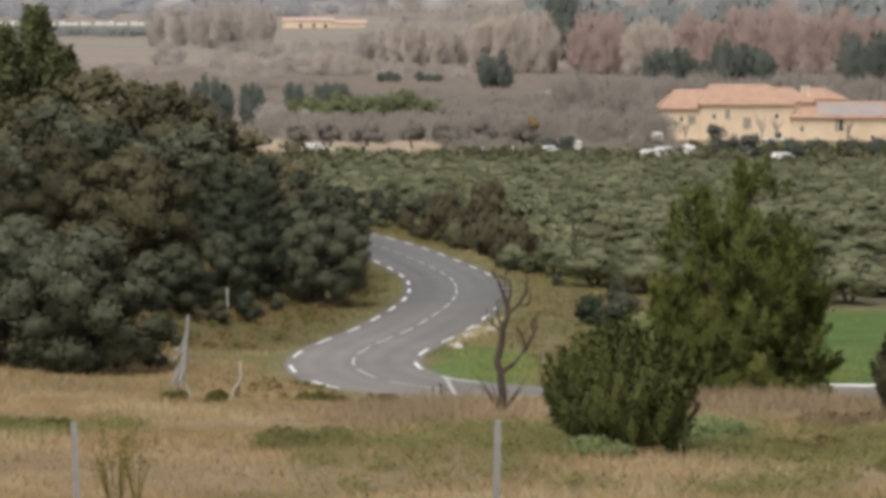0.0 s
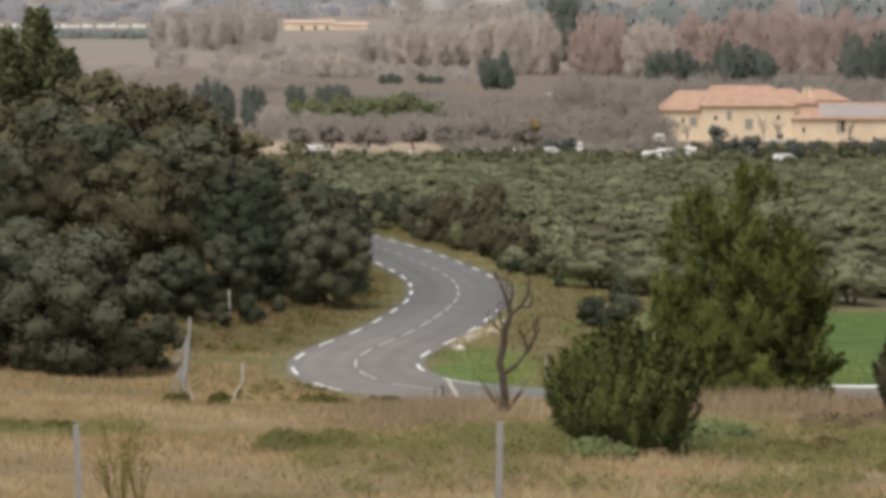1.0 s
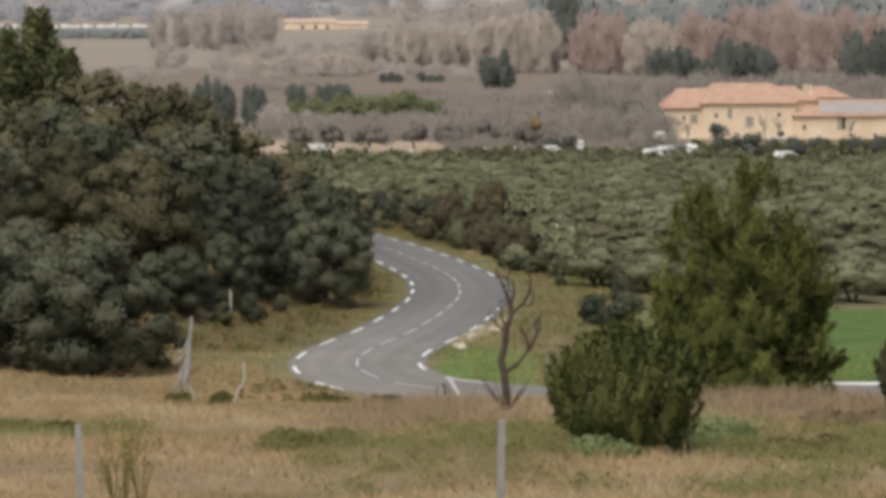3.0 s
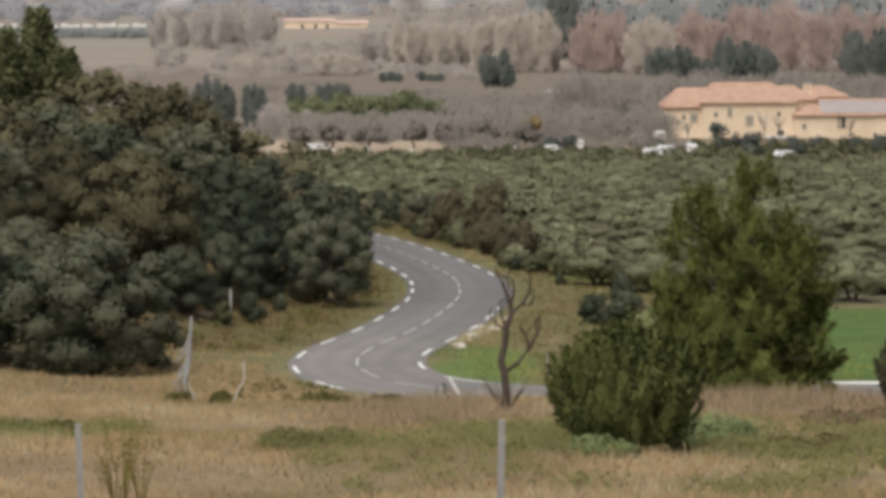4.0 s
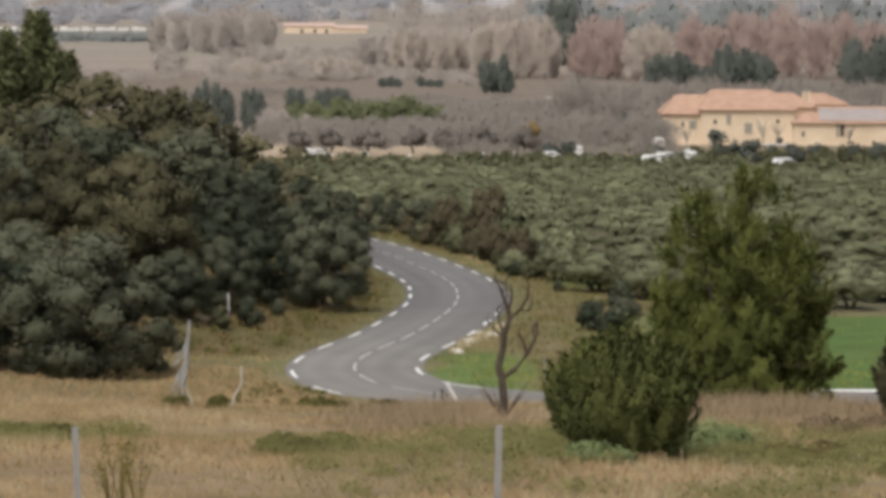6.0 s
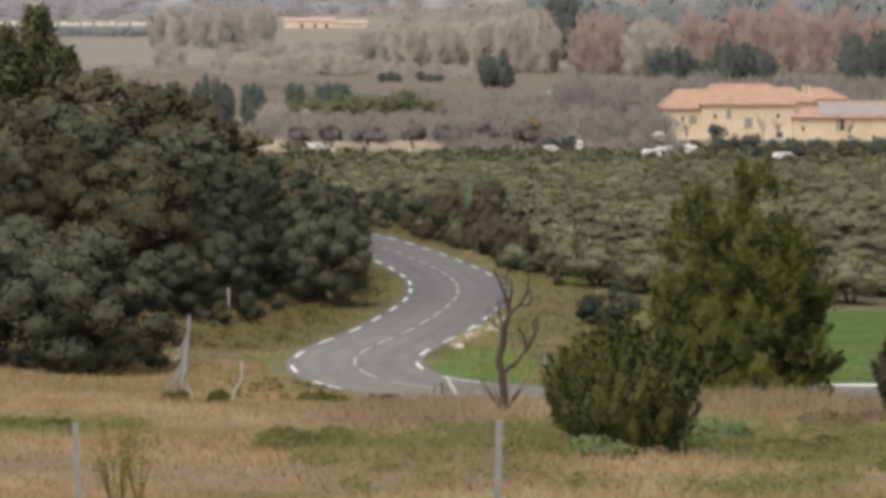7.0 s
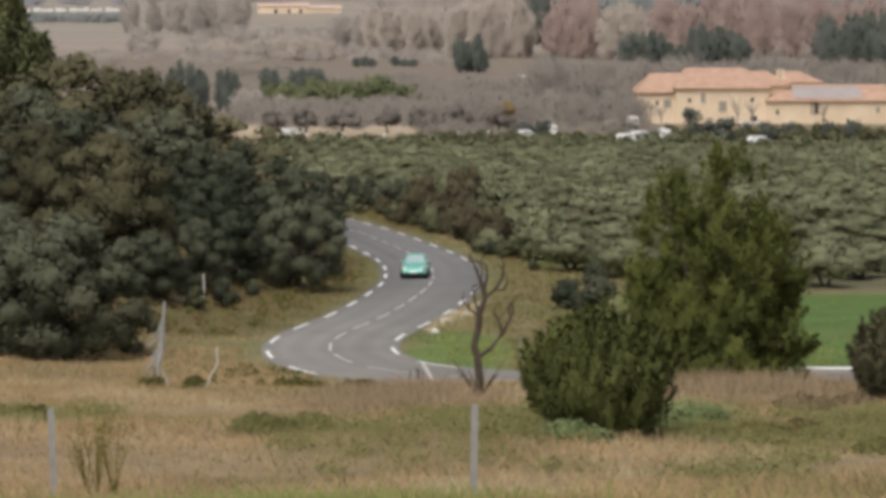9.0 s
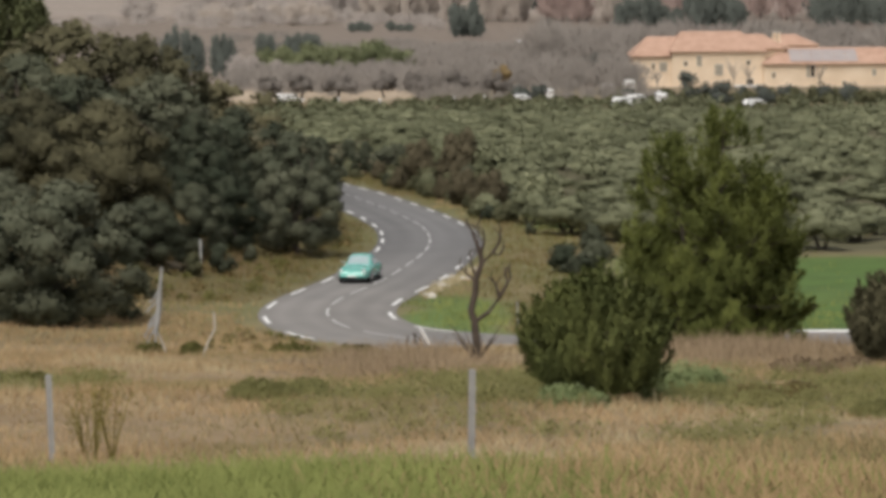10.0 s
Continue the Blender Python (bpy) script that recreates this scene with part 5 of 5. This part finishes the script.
def build_far_buildings():
    """The white wall and the pink farm across the valley."""
    y = 1830.0
    x0, x1 = -275.0, -178.0
    w = thing("garden_wall", x0, y, ground_z(x0, y), "long pale wall across the far fields", "wall")
    for k in range(22):
        a, b = x0 + (x1 - x0) * k / 22, x0 + (x1 - x0) * (k + 1) / 22
        z = ground_z((a + b) / 2, y)
        part("panel", box(bmesh.new(), (a - x0, -0.3, z - w.location.z - 0.5), (b - x0 - (0.4, 1.6, 0.3, 2.4, 0.4)[k % 5], 0.3, z - w.location.z + (2.0, 1.6, 2.5, 1.5, 1.8, 2.2, 1.6)[k % 7]), 0.05), WHITE_PAINT, w, smooth=False)
    y = 1790.0
    x = (545 - 784) / 5246 * y
    z = ground_z(x, y)
    f = thing("far_farm", x, y, z, "distant pink farm with low tiled roofs", "house")
    for a, b, h in ((-14, 16, 4.4), (16, 36, 3.0)):
        part("wall", box(bmesh.new(), (a, 0, -12), (b, 8, h), 0.05), STUCCO, f, smooth=False)
        bm = bmesh.new()
        q = [bm.verts.new(v) for v in ((a - 0.5, -0.6, h), (b + 0.5, -0.6, h), (b + 0.5, 8.6, h), (a - 0.5, 8.6, h), (a - 0.5, 4, h + 1.8), (b + 0.5, 4, h + 1.8))]
        for i in ((0, 1, 5, 4), (2, 3, 4, 5), (1, 2, 5), (3, 0, 4), (3, 2, 1, 0)):
            bm.faces.new([q[k] for k in i])
        part("roof", bm, HAZED_TILE, f, smooth=False)
    for a in (-4, 4, 11):
        part("door", box(bmesh.new(), (a, -0.08, 0), (a + 1.6, 0.1, 2.4), 0.02), DARK_OPENING, f, smooth=False)


build_posts()
build_broken_fence()
build_far_buildings()


# ---- grass ----
def upward(rng, n):
    """Soft normals for blades that shade as a lawn does."""
    v = rng.normal(size=(n, 3)) * 0.25 + np.array([0, -0.35, 1])
    return v / np.linalg.norm(v, axis=1)[:, None]


def blades(rng, x, y, tall, wide, each, spread):
    """Tufts of leaning blades, each blade a narrow tapering quad."""
    x, y, tall = np.repeat(x, each), np.repeat(y, each), np.repeat(tall, each)
    n = len(x)
    x, y = x + rng.normal(size=n) * spread, y + rng.normal(size=n) * spread
    z = height(x, y) - 0.03
    a = rng.uniform(0, math.tau, n)
    h = tall * rng.uniform(0.5, 1.2, n)
    lean = rng.normal(size=(n, 2)) * 0.6 * h[:, None]
    p = np.stack([x, y, z], 1)
    side = np.stack([np.cos(a), np.sin(a) * 0.4, np.zeros(n)], 1) * (wide * rng.uniform(0.6, 1.4, n))[:, None]
    top = p + np.stack([lean[:, 0], lean[:, 1], h], 1)
    return np.stack([p - side, p + side, top + side * 0.35, top - side * 0.35], 1)


def build_mounds():
    """Low cushions of scrub and leafy weeds that stand out of the field one by one."""
    rng = np.random.default_rng(95)
    for x, y, w, h, mat, label in (
            (-3.1, 58, 1.15, 0.42, WEED, "low olive-green cushion of scrub in dry grass"), (-2.2, 60, 0.7, 0.26, WEED, "small green cushion of weeds in dry grass"),
            (9.1, 69, 1.3, 0.42, STALK, "low dark-brown dead shrub in dry grass"), (10.6, 71, 0.9, 0.3, STALK, "small brown dead shrub in dry grass"),
            (2.72, 53.6, 0.75, 0.4, LUSH, "leafy grey-green weed at the foot of the bush"), (3.2, 53.6, 0.5, 0.24, LUSH, "leafy grey-green weed at the foot of the bush"),
            (5.0, 58.5, 1.0, 0.5, LUSH, "leafy green weed beside the evergreen bush"), (5.8, 60, 1.1, 0.55, LUSH, "leafy green weed beside the evergreen bush"), (4.5, 57, 0.7, 0.3, LUSH, "leafy green weed beside the evergreen bush"),
            (6.7, 57.2, 0.8, 0.26, BANK_STRAW, "rusty low tuft among green weeds"), (7.6, 58, 0.6, 0.24, BANK_STRAW, "rusty low tuft among green weeds"),
            (-10.2, 69, 1.4, 0.4, WEED, "low green cushion of weeds in dry grass"), (-8.9, 67.5, 1.0, 0.3, BANK_GREEN, "low olive-green cushion of scrub in dry grass"),
            (-1.9, 96.5, 1.3, 0.4, BANK_GREEN, "low olive-green cushion beside the bend"), (-4.2, 101, 1.5, 0.45, BANK_GREEN, "low olive-green cushion beside the bend"), (-7.4, 98, 0.6, 0.4, BANK_GREEN, "low olive-green cushion beside the stake"),
            (-9.1, 101, 1.0, 0.6, BANK_GREEN, "dark scrub at the foot of the leaning post"), (8.2, 52, 0.9, 0.2, WEED, "low olive-green cushion of scrub in dry grass")):
        t = thing("low_shrub", x, y, ground_z(x, y), label, "shrub", "low field shrubs", turn=rng.uniform(0, 360))
        roots, tips = [], []
        for k in range(70):
            a, q = rng.uniform(0, math.tau), math.sqrt(rng.random())
            p = Vector((math.cos(a) * q * w / 2, math.sin(a) * q * w / 2, h * (0.1 + 0.62 * math.sqrt(1.02 - q * q) * rng.uniform(0.5, 1.0))))
            roots.append(p - Vector((0, 0, 0.08)))
            tips.append(p + Vector((math.cos(a) * 0.08 * q, math.sin(a) * 0.08 * q, rng.uniform(0.08, 0.2))))
        quads, shade = sprays(rng, roots, tips, 34, 0.04, 1.9, 0.4, (0, 0, -h * 0.5), 0.5, 0.4)
        sheet_mesh("foliage", quads, mat, t, shade)


build_mounds()


def build_grass():
    rng = np.random.default_rng(91)
    def lay(name, x, y, tall, wide, each, spread, mat, label):
        q = blades(rng, x, y, tall, wide, each, spread)
        tagged(sheet_mesh(name, q, mat, None, upward(rng, len(q))), label, "grass", kind="stuff")
    def field(n, y0, y1, margin=1.08):
        y = y0 + (y1 - y0) * rng.random(n) ** 0.8
        return rng.uniform(-1, 1, n) * (0.16 * y * margin), y
    x, y = field(27000, 31, 114)
    keep = (road_distance(x, y) > 3.6) & (rng.random(len(x)) > 0.9 * weed_cover(x, y))
    x, y = x[keep], y[keep]
    tall = (0.08 + 0.15 * rng.random(len(x))) * (1 + 0.6 * wave(x, y, 2.3, 5))
    patch = wave(x, y * 0.55, 1.9, 7) + 0.5 * wave(x, y * 0.6, 0.8, 3) + 0.45 * rng.normal(size=len(x))
    for name, sel, mat, label in (("dry_grass", (patch > -0.35) & (patch < 0.75), DRY_GRASS, "tawny dry grass covering the field"),
                                  ("pale_grass", patch >= 0.75, PALE_STRAW, "patches of bleached straw in the field"),
                                  ("olive_grass", patch <= -0.35, OLIVE_STRAW, "patches of olive-tinted grass in the field")):
        lay(name, x[sel], y[sel], tall[sel], 0.011, 6, 0.17, mat, label)
    x, y = rng.uniform(-24, -4.5, 3600), rng.uniform(108, 131, 3600)
    x, y = x[road_distance(x, y) > 4.2], y[road_distance(x, y) > 4.2]
    lay("dry_grass", x, y, 0.14 + 0.16 * rng.random(len(x)), 0.02, 5, 0.2, DRY_GRASS, "tawny dry grass before the oaks")
    x, y = rng.uniform(-9, -3, 90), rng.uniform(101, 124, 90)
    keep = road_distance(x, y) > 4.0
    c = np.stack([x[keep], y[keep], height(x[keep], y[keep]) + 0.1], 1)
    quads, shade = leaves(rng, c, 0.2 + 0.25 * rng.random(len(c)), 40, 0.09, 1.7, 0.6, 0.7, lift=0.5)
    which = np.repeat(rng.random(len(c)) < 0.5, 40)
    tagged(sheet_mesh("bend_scrub", quads[which], BANK_GREEN, None, shade[which]), "low olive scrub beside the bend", "scrub", kind="stuff")
    tagged(sheet_mesh("bend_bracken", quads[~which], BANK_STRAW, None, shade[~which]), "low rusty scrub beside the bend", "scrub", kind="stuff")
    x, y = field(14000, 32, 112)
    keep = (weed_cover(x, y) > 0.25 + 0.5 * rng.random(len(x))) & (road_distance(x, y) > 4)
    x, y = x[keep], y[keep]
    lush = np.hypot((x - 5.6) / 1.3, (y - 64) / 4.0) < 1.1
    r = 0.17 + 0.2 * rng.random(len(x)) + 0.12 * lush
    c = np.stack([x, y, height(x, y) + r * 0.4 + 0.12 * np.maximum(0, wave(x, y, 0.9, 2))], 1)
    quads, shade = leaves(rng, c, r, 40, 0.042, 1.8, 0.6, 0.7, lift=0.8, own=0.25)
    which = np.repeat(lush, 40)
    tagged(sheet_mesh("field_weeds", quads[~which], WEED, None, shade[~which]), "low green weeds among the dry grass", "weeds", kind="stuff")
    tagged(sheet_mesh("leafy_weeds", quads[which], LUSH, None, shade[which]), "fresh leafy weeds beside the evergreen bush", "weeds", kind="stuff")
    # brown stalky growth before the road
    x, y = rng.normal(-0.4, 1.5, 450), rng.normal(86, 7, 450)
    keep = y < 100
    x, y = x[keep], y[keep]
    lay("brown_stalks", x, y, 0.35 + 0.25 * rng.random(len(x)), 0.012, 8, 0.2, STALK, "brown dried stalks before the road")
    x, y = rng.normal(10.3, 2.4, 600), rng.normal(92, 6, 600)
    lay("brown_stalks", x, y, 0.35 + 0.3 * rng.random(len(x)), 0.012, 8, 0.2, STALK, "brown dried stalks below the pine")
    y = rng.uniform(13, 29.5, 15000)
    x = rng.uniform(-1, 1, 15000) * 0.17 * y
    y = y - 3.5 * ramp01((x + 2) / 6) * (y > 22)
    keep = rng.random(len(x)) > 0.8 * ramp01((x + 1.2) / 4.0)
    straw_x, straw_y = x[~keep], y[~keep]
    x, y = x[keep], y[keep]
    lay("green_grass", x, y, 0.2 + 0.16 * rng.random(len(x)), 0.011, 5, 0.08, GREEN_GRASS, "fresh green grass on the near slope")
    lay("dry_grass", straw_x, straw_y, 0.2 + 0.14 * rng.random(len(straw_x)), 0.011, 5, 0.08, DRY_GRASS, "dry straw among the near green grass")
    # rough verge along the road
    i = rng.integers(0, len(ROAD), 34000)
    k = rng.choice([-1, 1], 34000) * (3.35 + rng.gamma(2.0, 2.6, 34000))
    t = np.gradient(ROAD, axis=0)[i]
    t /= np.linalg.norm(t, axis=1)[:, None]
    x, y = ROAD[i, 0] - t[:, 1] * k, ROAD[i, 1] + t[:, 0] * k
    keep = (road_distance(x, y) > 3.35) & (y < 250) & (y > 113) & (np.abs(x) < 40)
    x, y = x[keep], y[keep]
    meadow = (np.hypot((x - 1.9) / 2.5, (y - 130) / 9) < 1) | ((x > 9.5) & (y > 118) & (y < 160))
    bank = ((x < 1.5) & (y > 136) | (x > 3.2) & (y > 120)) & ~meadow
    pick = rng.random(len(x))
    for name, sel, mat, label in (
            ("meadow_grass", meadow & (pick < 0.8), GREEN_GRASS, "bright green meadow grass beside the road"),
            ("bank_grass", bank & (pick < 0.5), BANK_STRAW, "rusty brown grass on the road bank"),
            ("bank_weeds", bank & (pick >= 0.5), BANK_GREEN, "dull olive weeds on the road bank"),
            ("verge_grass", ~meadow & ~bank & (pick < 0.45), WEED, "green verge grass along the road"),
            ("verge_straw", ~meadow & ~bank & (pick >= 0.45), DRY_GRASS, "dry straw-coloured grass along the road")):
        n = int(sel.sum())
        lay(name, x[sel], y[sel], 0.16 + 0.16 * rng.random(n), 0.022, 5, 0.2, mat, label)
    x = 0.55 + 2.7 * rng.random(95)
    y = 139.5 + 5.2 * (x - 0.55) + rng.normal(0, 0.9, 95)
    keep = road_distance(x, y) > 3.3
    lay("pale_tufts", x[keep], y[keep], 0.24 + 0.16 * rng.random(int(keep.sum())), 0.02, 9, 0.14, PALE_STRAW, "pale bleached grass tufts on the verge")
    # low scrub on the bank
    x, y = rng.uniform(-14, -3, 330), rng.uniform(136, 205, 330)
    keep = (road_distance(x, y) > 4.6) & (rng.random(330) < 0.75)
    x, y = x[keep], y[keep]
    c = np.stack([x, y, height(x, y) + 0.15], 1)
    quads, shade = leaves(rng, c, 0.25 + 0.4 * rng.random(len(x)), 40, 0.1, 2.0, 1.0, 0.6, lift=0.9, own=0.2)
    which = np.repeat(rng.random(len(x)) < 0.5, 40)
    tagged(sheet_mesh("bank_scrub", quads[which], BANK_GREEN, None, shade[which]), "low olive scrub on the road bank", "scrub", kind="stuff")
    tagged(sheet_mesh("bank_bracken", quads[~which], BANK_STRAW, None, shade[~which]), "rusty bracken on the road bank", "scrub", kind="stuff")
    # a few tall yellow-green stalks beside the near fence post
    for x, y, h in ((-4.75, 43.5, 1.35), (-4.45, 43.0, 1.1), (-4.95, 44, 0.9)):
        p = thing("tall_weed", x, y, ground_z(x, y), "tall yellow-green broom weed in dry grass", "weed", "tall weeds")
        tips = []
        for k in range(9):
            a, l = rng.uniform(0, math.tau), rng.uniform(0.6, 1.0)
            tip = Vector((math.cos(a) * 0.36 * l, math.sin(a) * 0.3 * l, h * l * 1.12))
            part("stalk", tube(bmesh.new(), [(0, 0, -0.05), tip * 0.5 + Vector((0, 0, 0.05)), tip], [0.012, 0.009, 0.003], 4), BROOM, p)
            tips += [tip, tip * 0.8, tip * 0.62]
        quads, shade = leaves(rng, tips, [0.13] * len(tips), 8, 0.02, 3.6, 2.0, 1.8)
        sheet_mesh("leaves", quads, BROOM, p, shade)


build_grass()


# ---- the car ----
CAR = thing("sports_coupe", 0, 0, 0, "turquoise classic sports coupe driving along the road", "car")


def build_car():
    """A low rear-engined coupe; its nose is at the origin and points along +y."""
    def smooth_at(y, table):
        return float(np.interp(-y, [-t[0] for t in table], [t[1] for t in table]))
    wide = [(0, 0.50), (-0.06, 0.62), (-0.18, 0.71), (-0.4, 0.77), (-0.8, 0.80), (-1.4, 0.785), (-2.3, 0.79), (-2.9, 0.815), (-3.4, 0.80), (-3.8, 0.74), (-4.05, 0.65), (-4.16, 0.52)]
    top = [(0, 0.46), (-0.06, 0.56), (-0.18, 0.63), (-0.5, 0.71), (-1.0, 0.80), (-1.35, 0.86), (-2.3, 0.87), (-3.0, 0.89), (-3.5, 0.85), (-3.9, 0.72), (-4.08, 0.58), (-4.16, 0.48)]
    low = [(0, 0.36), (-0.06, 0.29), (-0.2, 0.22), (-0.6, 0.19), (-3.4, 0.19), (-3.9, 0.27), (-4.16, 0.38)]
    ys = [0, -0.03, -0.07, -0.12, -0.18, -0.28, -0.4, -0.55, -0.75, -0.95, -1.15, -1.35, -1.7, -2.1, -2.5, -2.8, -3.1, -3.4, -3.6, -3.8, -3.95, -4.05, -4.12, -4.16]
    bm = bmesh.new()
    rings = []
    for y in ys:
        w, t, b = smooth_at(y, wide), smooth_at(y, top), smooth_at(y, low)
        ring = []
        for k in range(28):
            a = k / 28 * math.tau
            ca, sa = math.cos(a), math.sin(a)
            x = w * math.copysign(abs(ca) ** 0.42, ca)
            z = (t + b) / 2 + (t - b) / 2 * math.copysign(abs(sa) ** 0.5, sa)
            if sa > 0:
                # wings stand higher than the bonnet between them
                z += 0.075 * math.exp(-((abs(x) - 0.6) / 0.15) ** 2) * math.exp(-((y + 0.65) / 0.5) ** 2) - 0.03 * math.exp(-(x / 0.3) ** 2) * math.exp(-((y + 0.5) / 0.5) ** 2)
                z += 0.04 * math.exp(-((abs(x) - 0.68) / 0.14) ** 2) * math.exp(-((y + 3.0) / 0.5) ** 2)
            ring.append(bm.verts.new((x, y, z)))
        rings.append(ring)
    for p, q in zip(rings, rings[1:]):
        for k in range(28):
            bm.faces.new((p[k], q[k], q[(k + 1) % 28], p[(k + 1) % 28]))
    bm.faces.new(rings[0])
    bm.faces.new(rings[-1][::-1])
    bmesh.ops.recalc_face_normals(bm, faces=bm.faces)
    body = part("body", bm, CAR_PAINT, CAR)
    roof_z = [(-1.15, 0.80), (-1.28, 0.86), (-1.85, 1.235), (-2.1, 1.295), (-2.4, 1.305), (-2.8, 1.25), (-3.3, 1.08), (-3.7, 0.9), (-3.95, 0.74)]
    top_w = [(-1.15, 0.60), (-1.85, 0.51), (-2.4, 0.52), (-3.0, 0.47), (-3.6, 0.42), (-3.95, 0.40)]
    foot_w = [(-1.15, 0.70), (-1.85, 0.75), (-2.6, 0.75), (-3.2, 0.70), (-3.95, 0.58)]
    def shell(y, w, out=0.0):
        """A point of the cabin; w runs from one side's foot, -1, over the roof to the other's, 1."""
        z1, wt, wf = smooth_at(y, roof_z), smooth_at(y, top_w), smooth_at(y, foot_w)
        z0 = min(0.78, z1)
        s = abs(w)
        if s < 0.6:
            x, z = wt * s / 0.6, z1 + 0.035 * (1 - (s / 0.6) ** 2)
        else:
            k = (s - 0.6) / 0.4
            x, z = wt + (wf - wt) * k ** 0.85, z1 + (z0 - z1) * k
        n = Vector((x * 0.6, 0, 0.5)).normalized()
        return Vector((math.copysign(x, w), y, z)) + Vector((math.copysign(n.x, w), 0.35 if y > -1.9 else 0, n.z)) * out
    def patch(y0, y1, w0, w1, out, ny=8, nw=12):
        bm = bmesh.new()
        g = [[bm.verts.new(shell(y0 + (y1 - y0) * i / ny, w0 + (w1 - w0) * j / nw, out)) for j in range(nw + 1)] for i in range(ny + 1)]
        for i in range(ny):
            for j in range(nw):
                bm.faces.new((g[i][j], g[i][j + 1], g[i + 1][j + 1], g[i + 1][j]))
        bmesh.ops.recalc_face_normals(bm, faces=bm.faces)
        if sum(f.normal.z for f in bm.faces) < 0:
            bmesh.ops.reverse_faces(bm, faces=bm.faces)
        return bm
    part("roof", patch(-1.15, -3.95, -1, 1, 0.0, 28, 24), CAR_PAINT, CAR)
    part("windscreen", patch(-1.27, -1.83, -0.56, 0.56, 0.008), CAR_GLASS, CAR, "raked windscreen")
    part("rear_window", patch(-2.85, -3.45, -0.5, 0.5, 0.008), CAR_GLASS, CAR)
    for s in (-1, 1):
        part("side_window", patch(-1.75, -2.5, s * 0.66, s * 0.93, 0.008, 6, 4), CAR_GLASS, CAR)
        part("quarter_window", patch(-2.56, -3.15, s * 0.66, s * 0.9, 0.008, 6, 4), CAR_GLASS, CAR)
        bm = bmesh.new()
        bmesh.ops.create_uvsphere(bm, u_segments=16, v_segments=10, radius=0.105, matrix=pose(s * 0.585, -0.15, 0.62) @ Matrix.Diagonal((1, 0.6, 1, 1)))
        lamp = part("headlight", bm, LAMP_GLASS, CAR, "round headlight")
        bm = bmesh.new()
        bmesh.ops.create_cone(bm, cap_ends=False, segments=20, radius1=0.125, radius2=0.11, depth=0.07, matrix=pose(s * 0.585, -0.13, 0.62, 90))
        part("rim", bm, CHROME, lamp)
        part("indicator", box(bmesh.new(), (s * 0.58 - 0.09, -0.075, 0.44), (s * 0.58 + 0.09, -0.035, 0.495), 0.012), LAMP_GLASS, CAR)
        part("tail_light", box(bmesh.new(), (s * 0.5 - 0.13, -4.16, 0.5), (s * 0.5 + 0.1, -4.08, 0.58), 0.015), BLACK_TRIM, CAR)
        bm = bmesh.new()
        bmesh.ops.create_uvsphere(bm, u_segments=12, v_segments=8, radius=0.07, matrix=pose(s * 0.83, -1.55, 0.95) @ Matrix.Diagonal((1.1, 0.6, 0.8, 1)))
        part("mirror", bm, CHROME, CAR)
        for y in (-0.82, -3.05):
            bm = bmesh.new()
            bmesh.ops.create_cone(bm, cap_ends=True, segments=24, radius1=0.31, radius2=0.31, depth=0.19, matrix=pose(s * 0.715, y, 0.31, 0, 90))
            bmesh.ops.bevel(bm, geom=[e for e in bm.edges if len(e.link_faces) == 2 and e.calc_face_angle() > 1], offset=0.03, segments=2, affect="EDGES")
            wheel = part("wheel", bm, RUBBER, CAR, "black tyre with bright rim")
            bm = bmesh.new()
            bmesh.ops.create_cone(bm, cap_ends=True, segments=20, radius1=0.19, radius2=0.17, depth=0.03, matrix=pose(s * 0.815, y, 0.31, 0, 90 * s))
            part("rim", bm, CHROME, wheel)
    part("bumper", box(bmesh.new(), (-0.62, -0.06, 0.33), (0.62, 0.035, 0.42), 0.03), CAR_PAINT, CAR)
    part("front_valance", box(bmesh.new(), (-0.66, -0.3, 0.15), (0.66, -0.03, 0.29), 0.04), BLACK_TRIM, CAR, "black front valance")
    part("sill", box(bmesh.new(), (-0.76, -2.7, 0.14), (0.76, -1.2, 0.24), 0.02), BLACK_TRIM, CAR)
    part("number_plate", box(bmesh.new(), (-0.22, 0.036, 0.34), (0.22, 0.046, 0.41), 0.004), WHITE_PAINT, CAR)


build_car()


def motions():
    # the front of the car along its lane: seconds, metres along x and y
    rows = [(0.0, -79, 476), (1.5, -66.5, 433), (3.0, -51.5, 384), (4.5, -37, 336), (6.0, -23, 288), (7.0, -11.2, 241.3), (7.5, -5.7, 219.8)]
    rows += [(8.0, -2.2, 200.6), (8.5, -0.62, 185.3), (9.0, -0.2, 171.4), (9.5, -1.3, 156.8), (10.0, -3.08, 145.8)]
    drift = {9.0: 2, 9.5: 4}
    keyed = []
    for i, (t, x, y) in enumerate(rows):
        a, b = rows[max(i - 1, 0)], rows[min(i + 1, len(rows) - 1)]
        turn = math.atan2(b[1] - a[1], b[2] - a[2]) if i < len(rows) - 1 else math.atan2(x - a[1] - 0.5, y - a[2])
        keyed.append((t, pose(x, y, ground_z(x, y) + 0.04, 1.75, 0, -math.degrees(turn) - drift.get(t, 0))))
    walk(CAR, keyed)


motions()
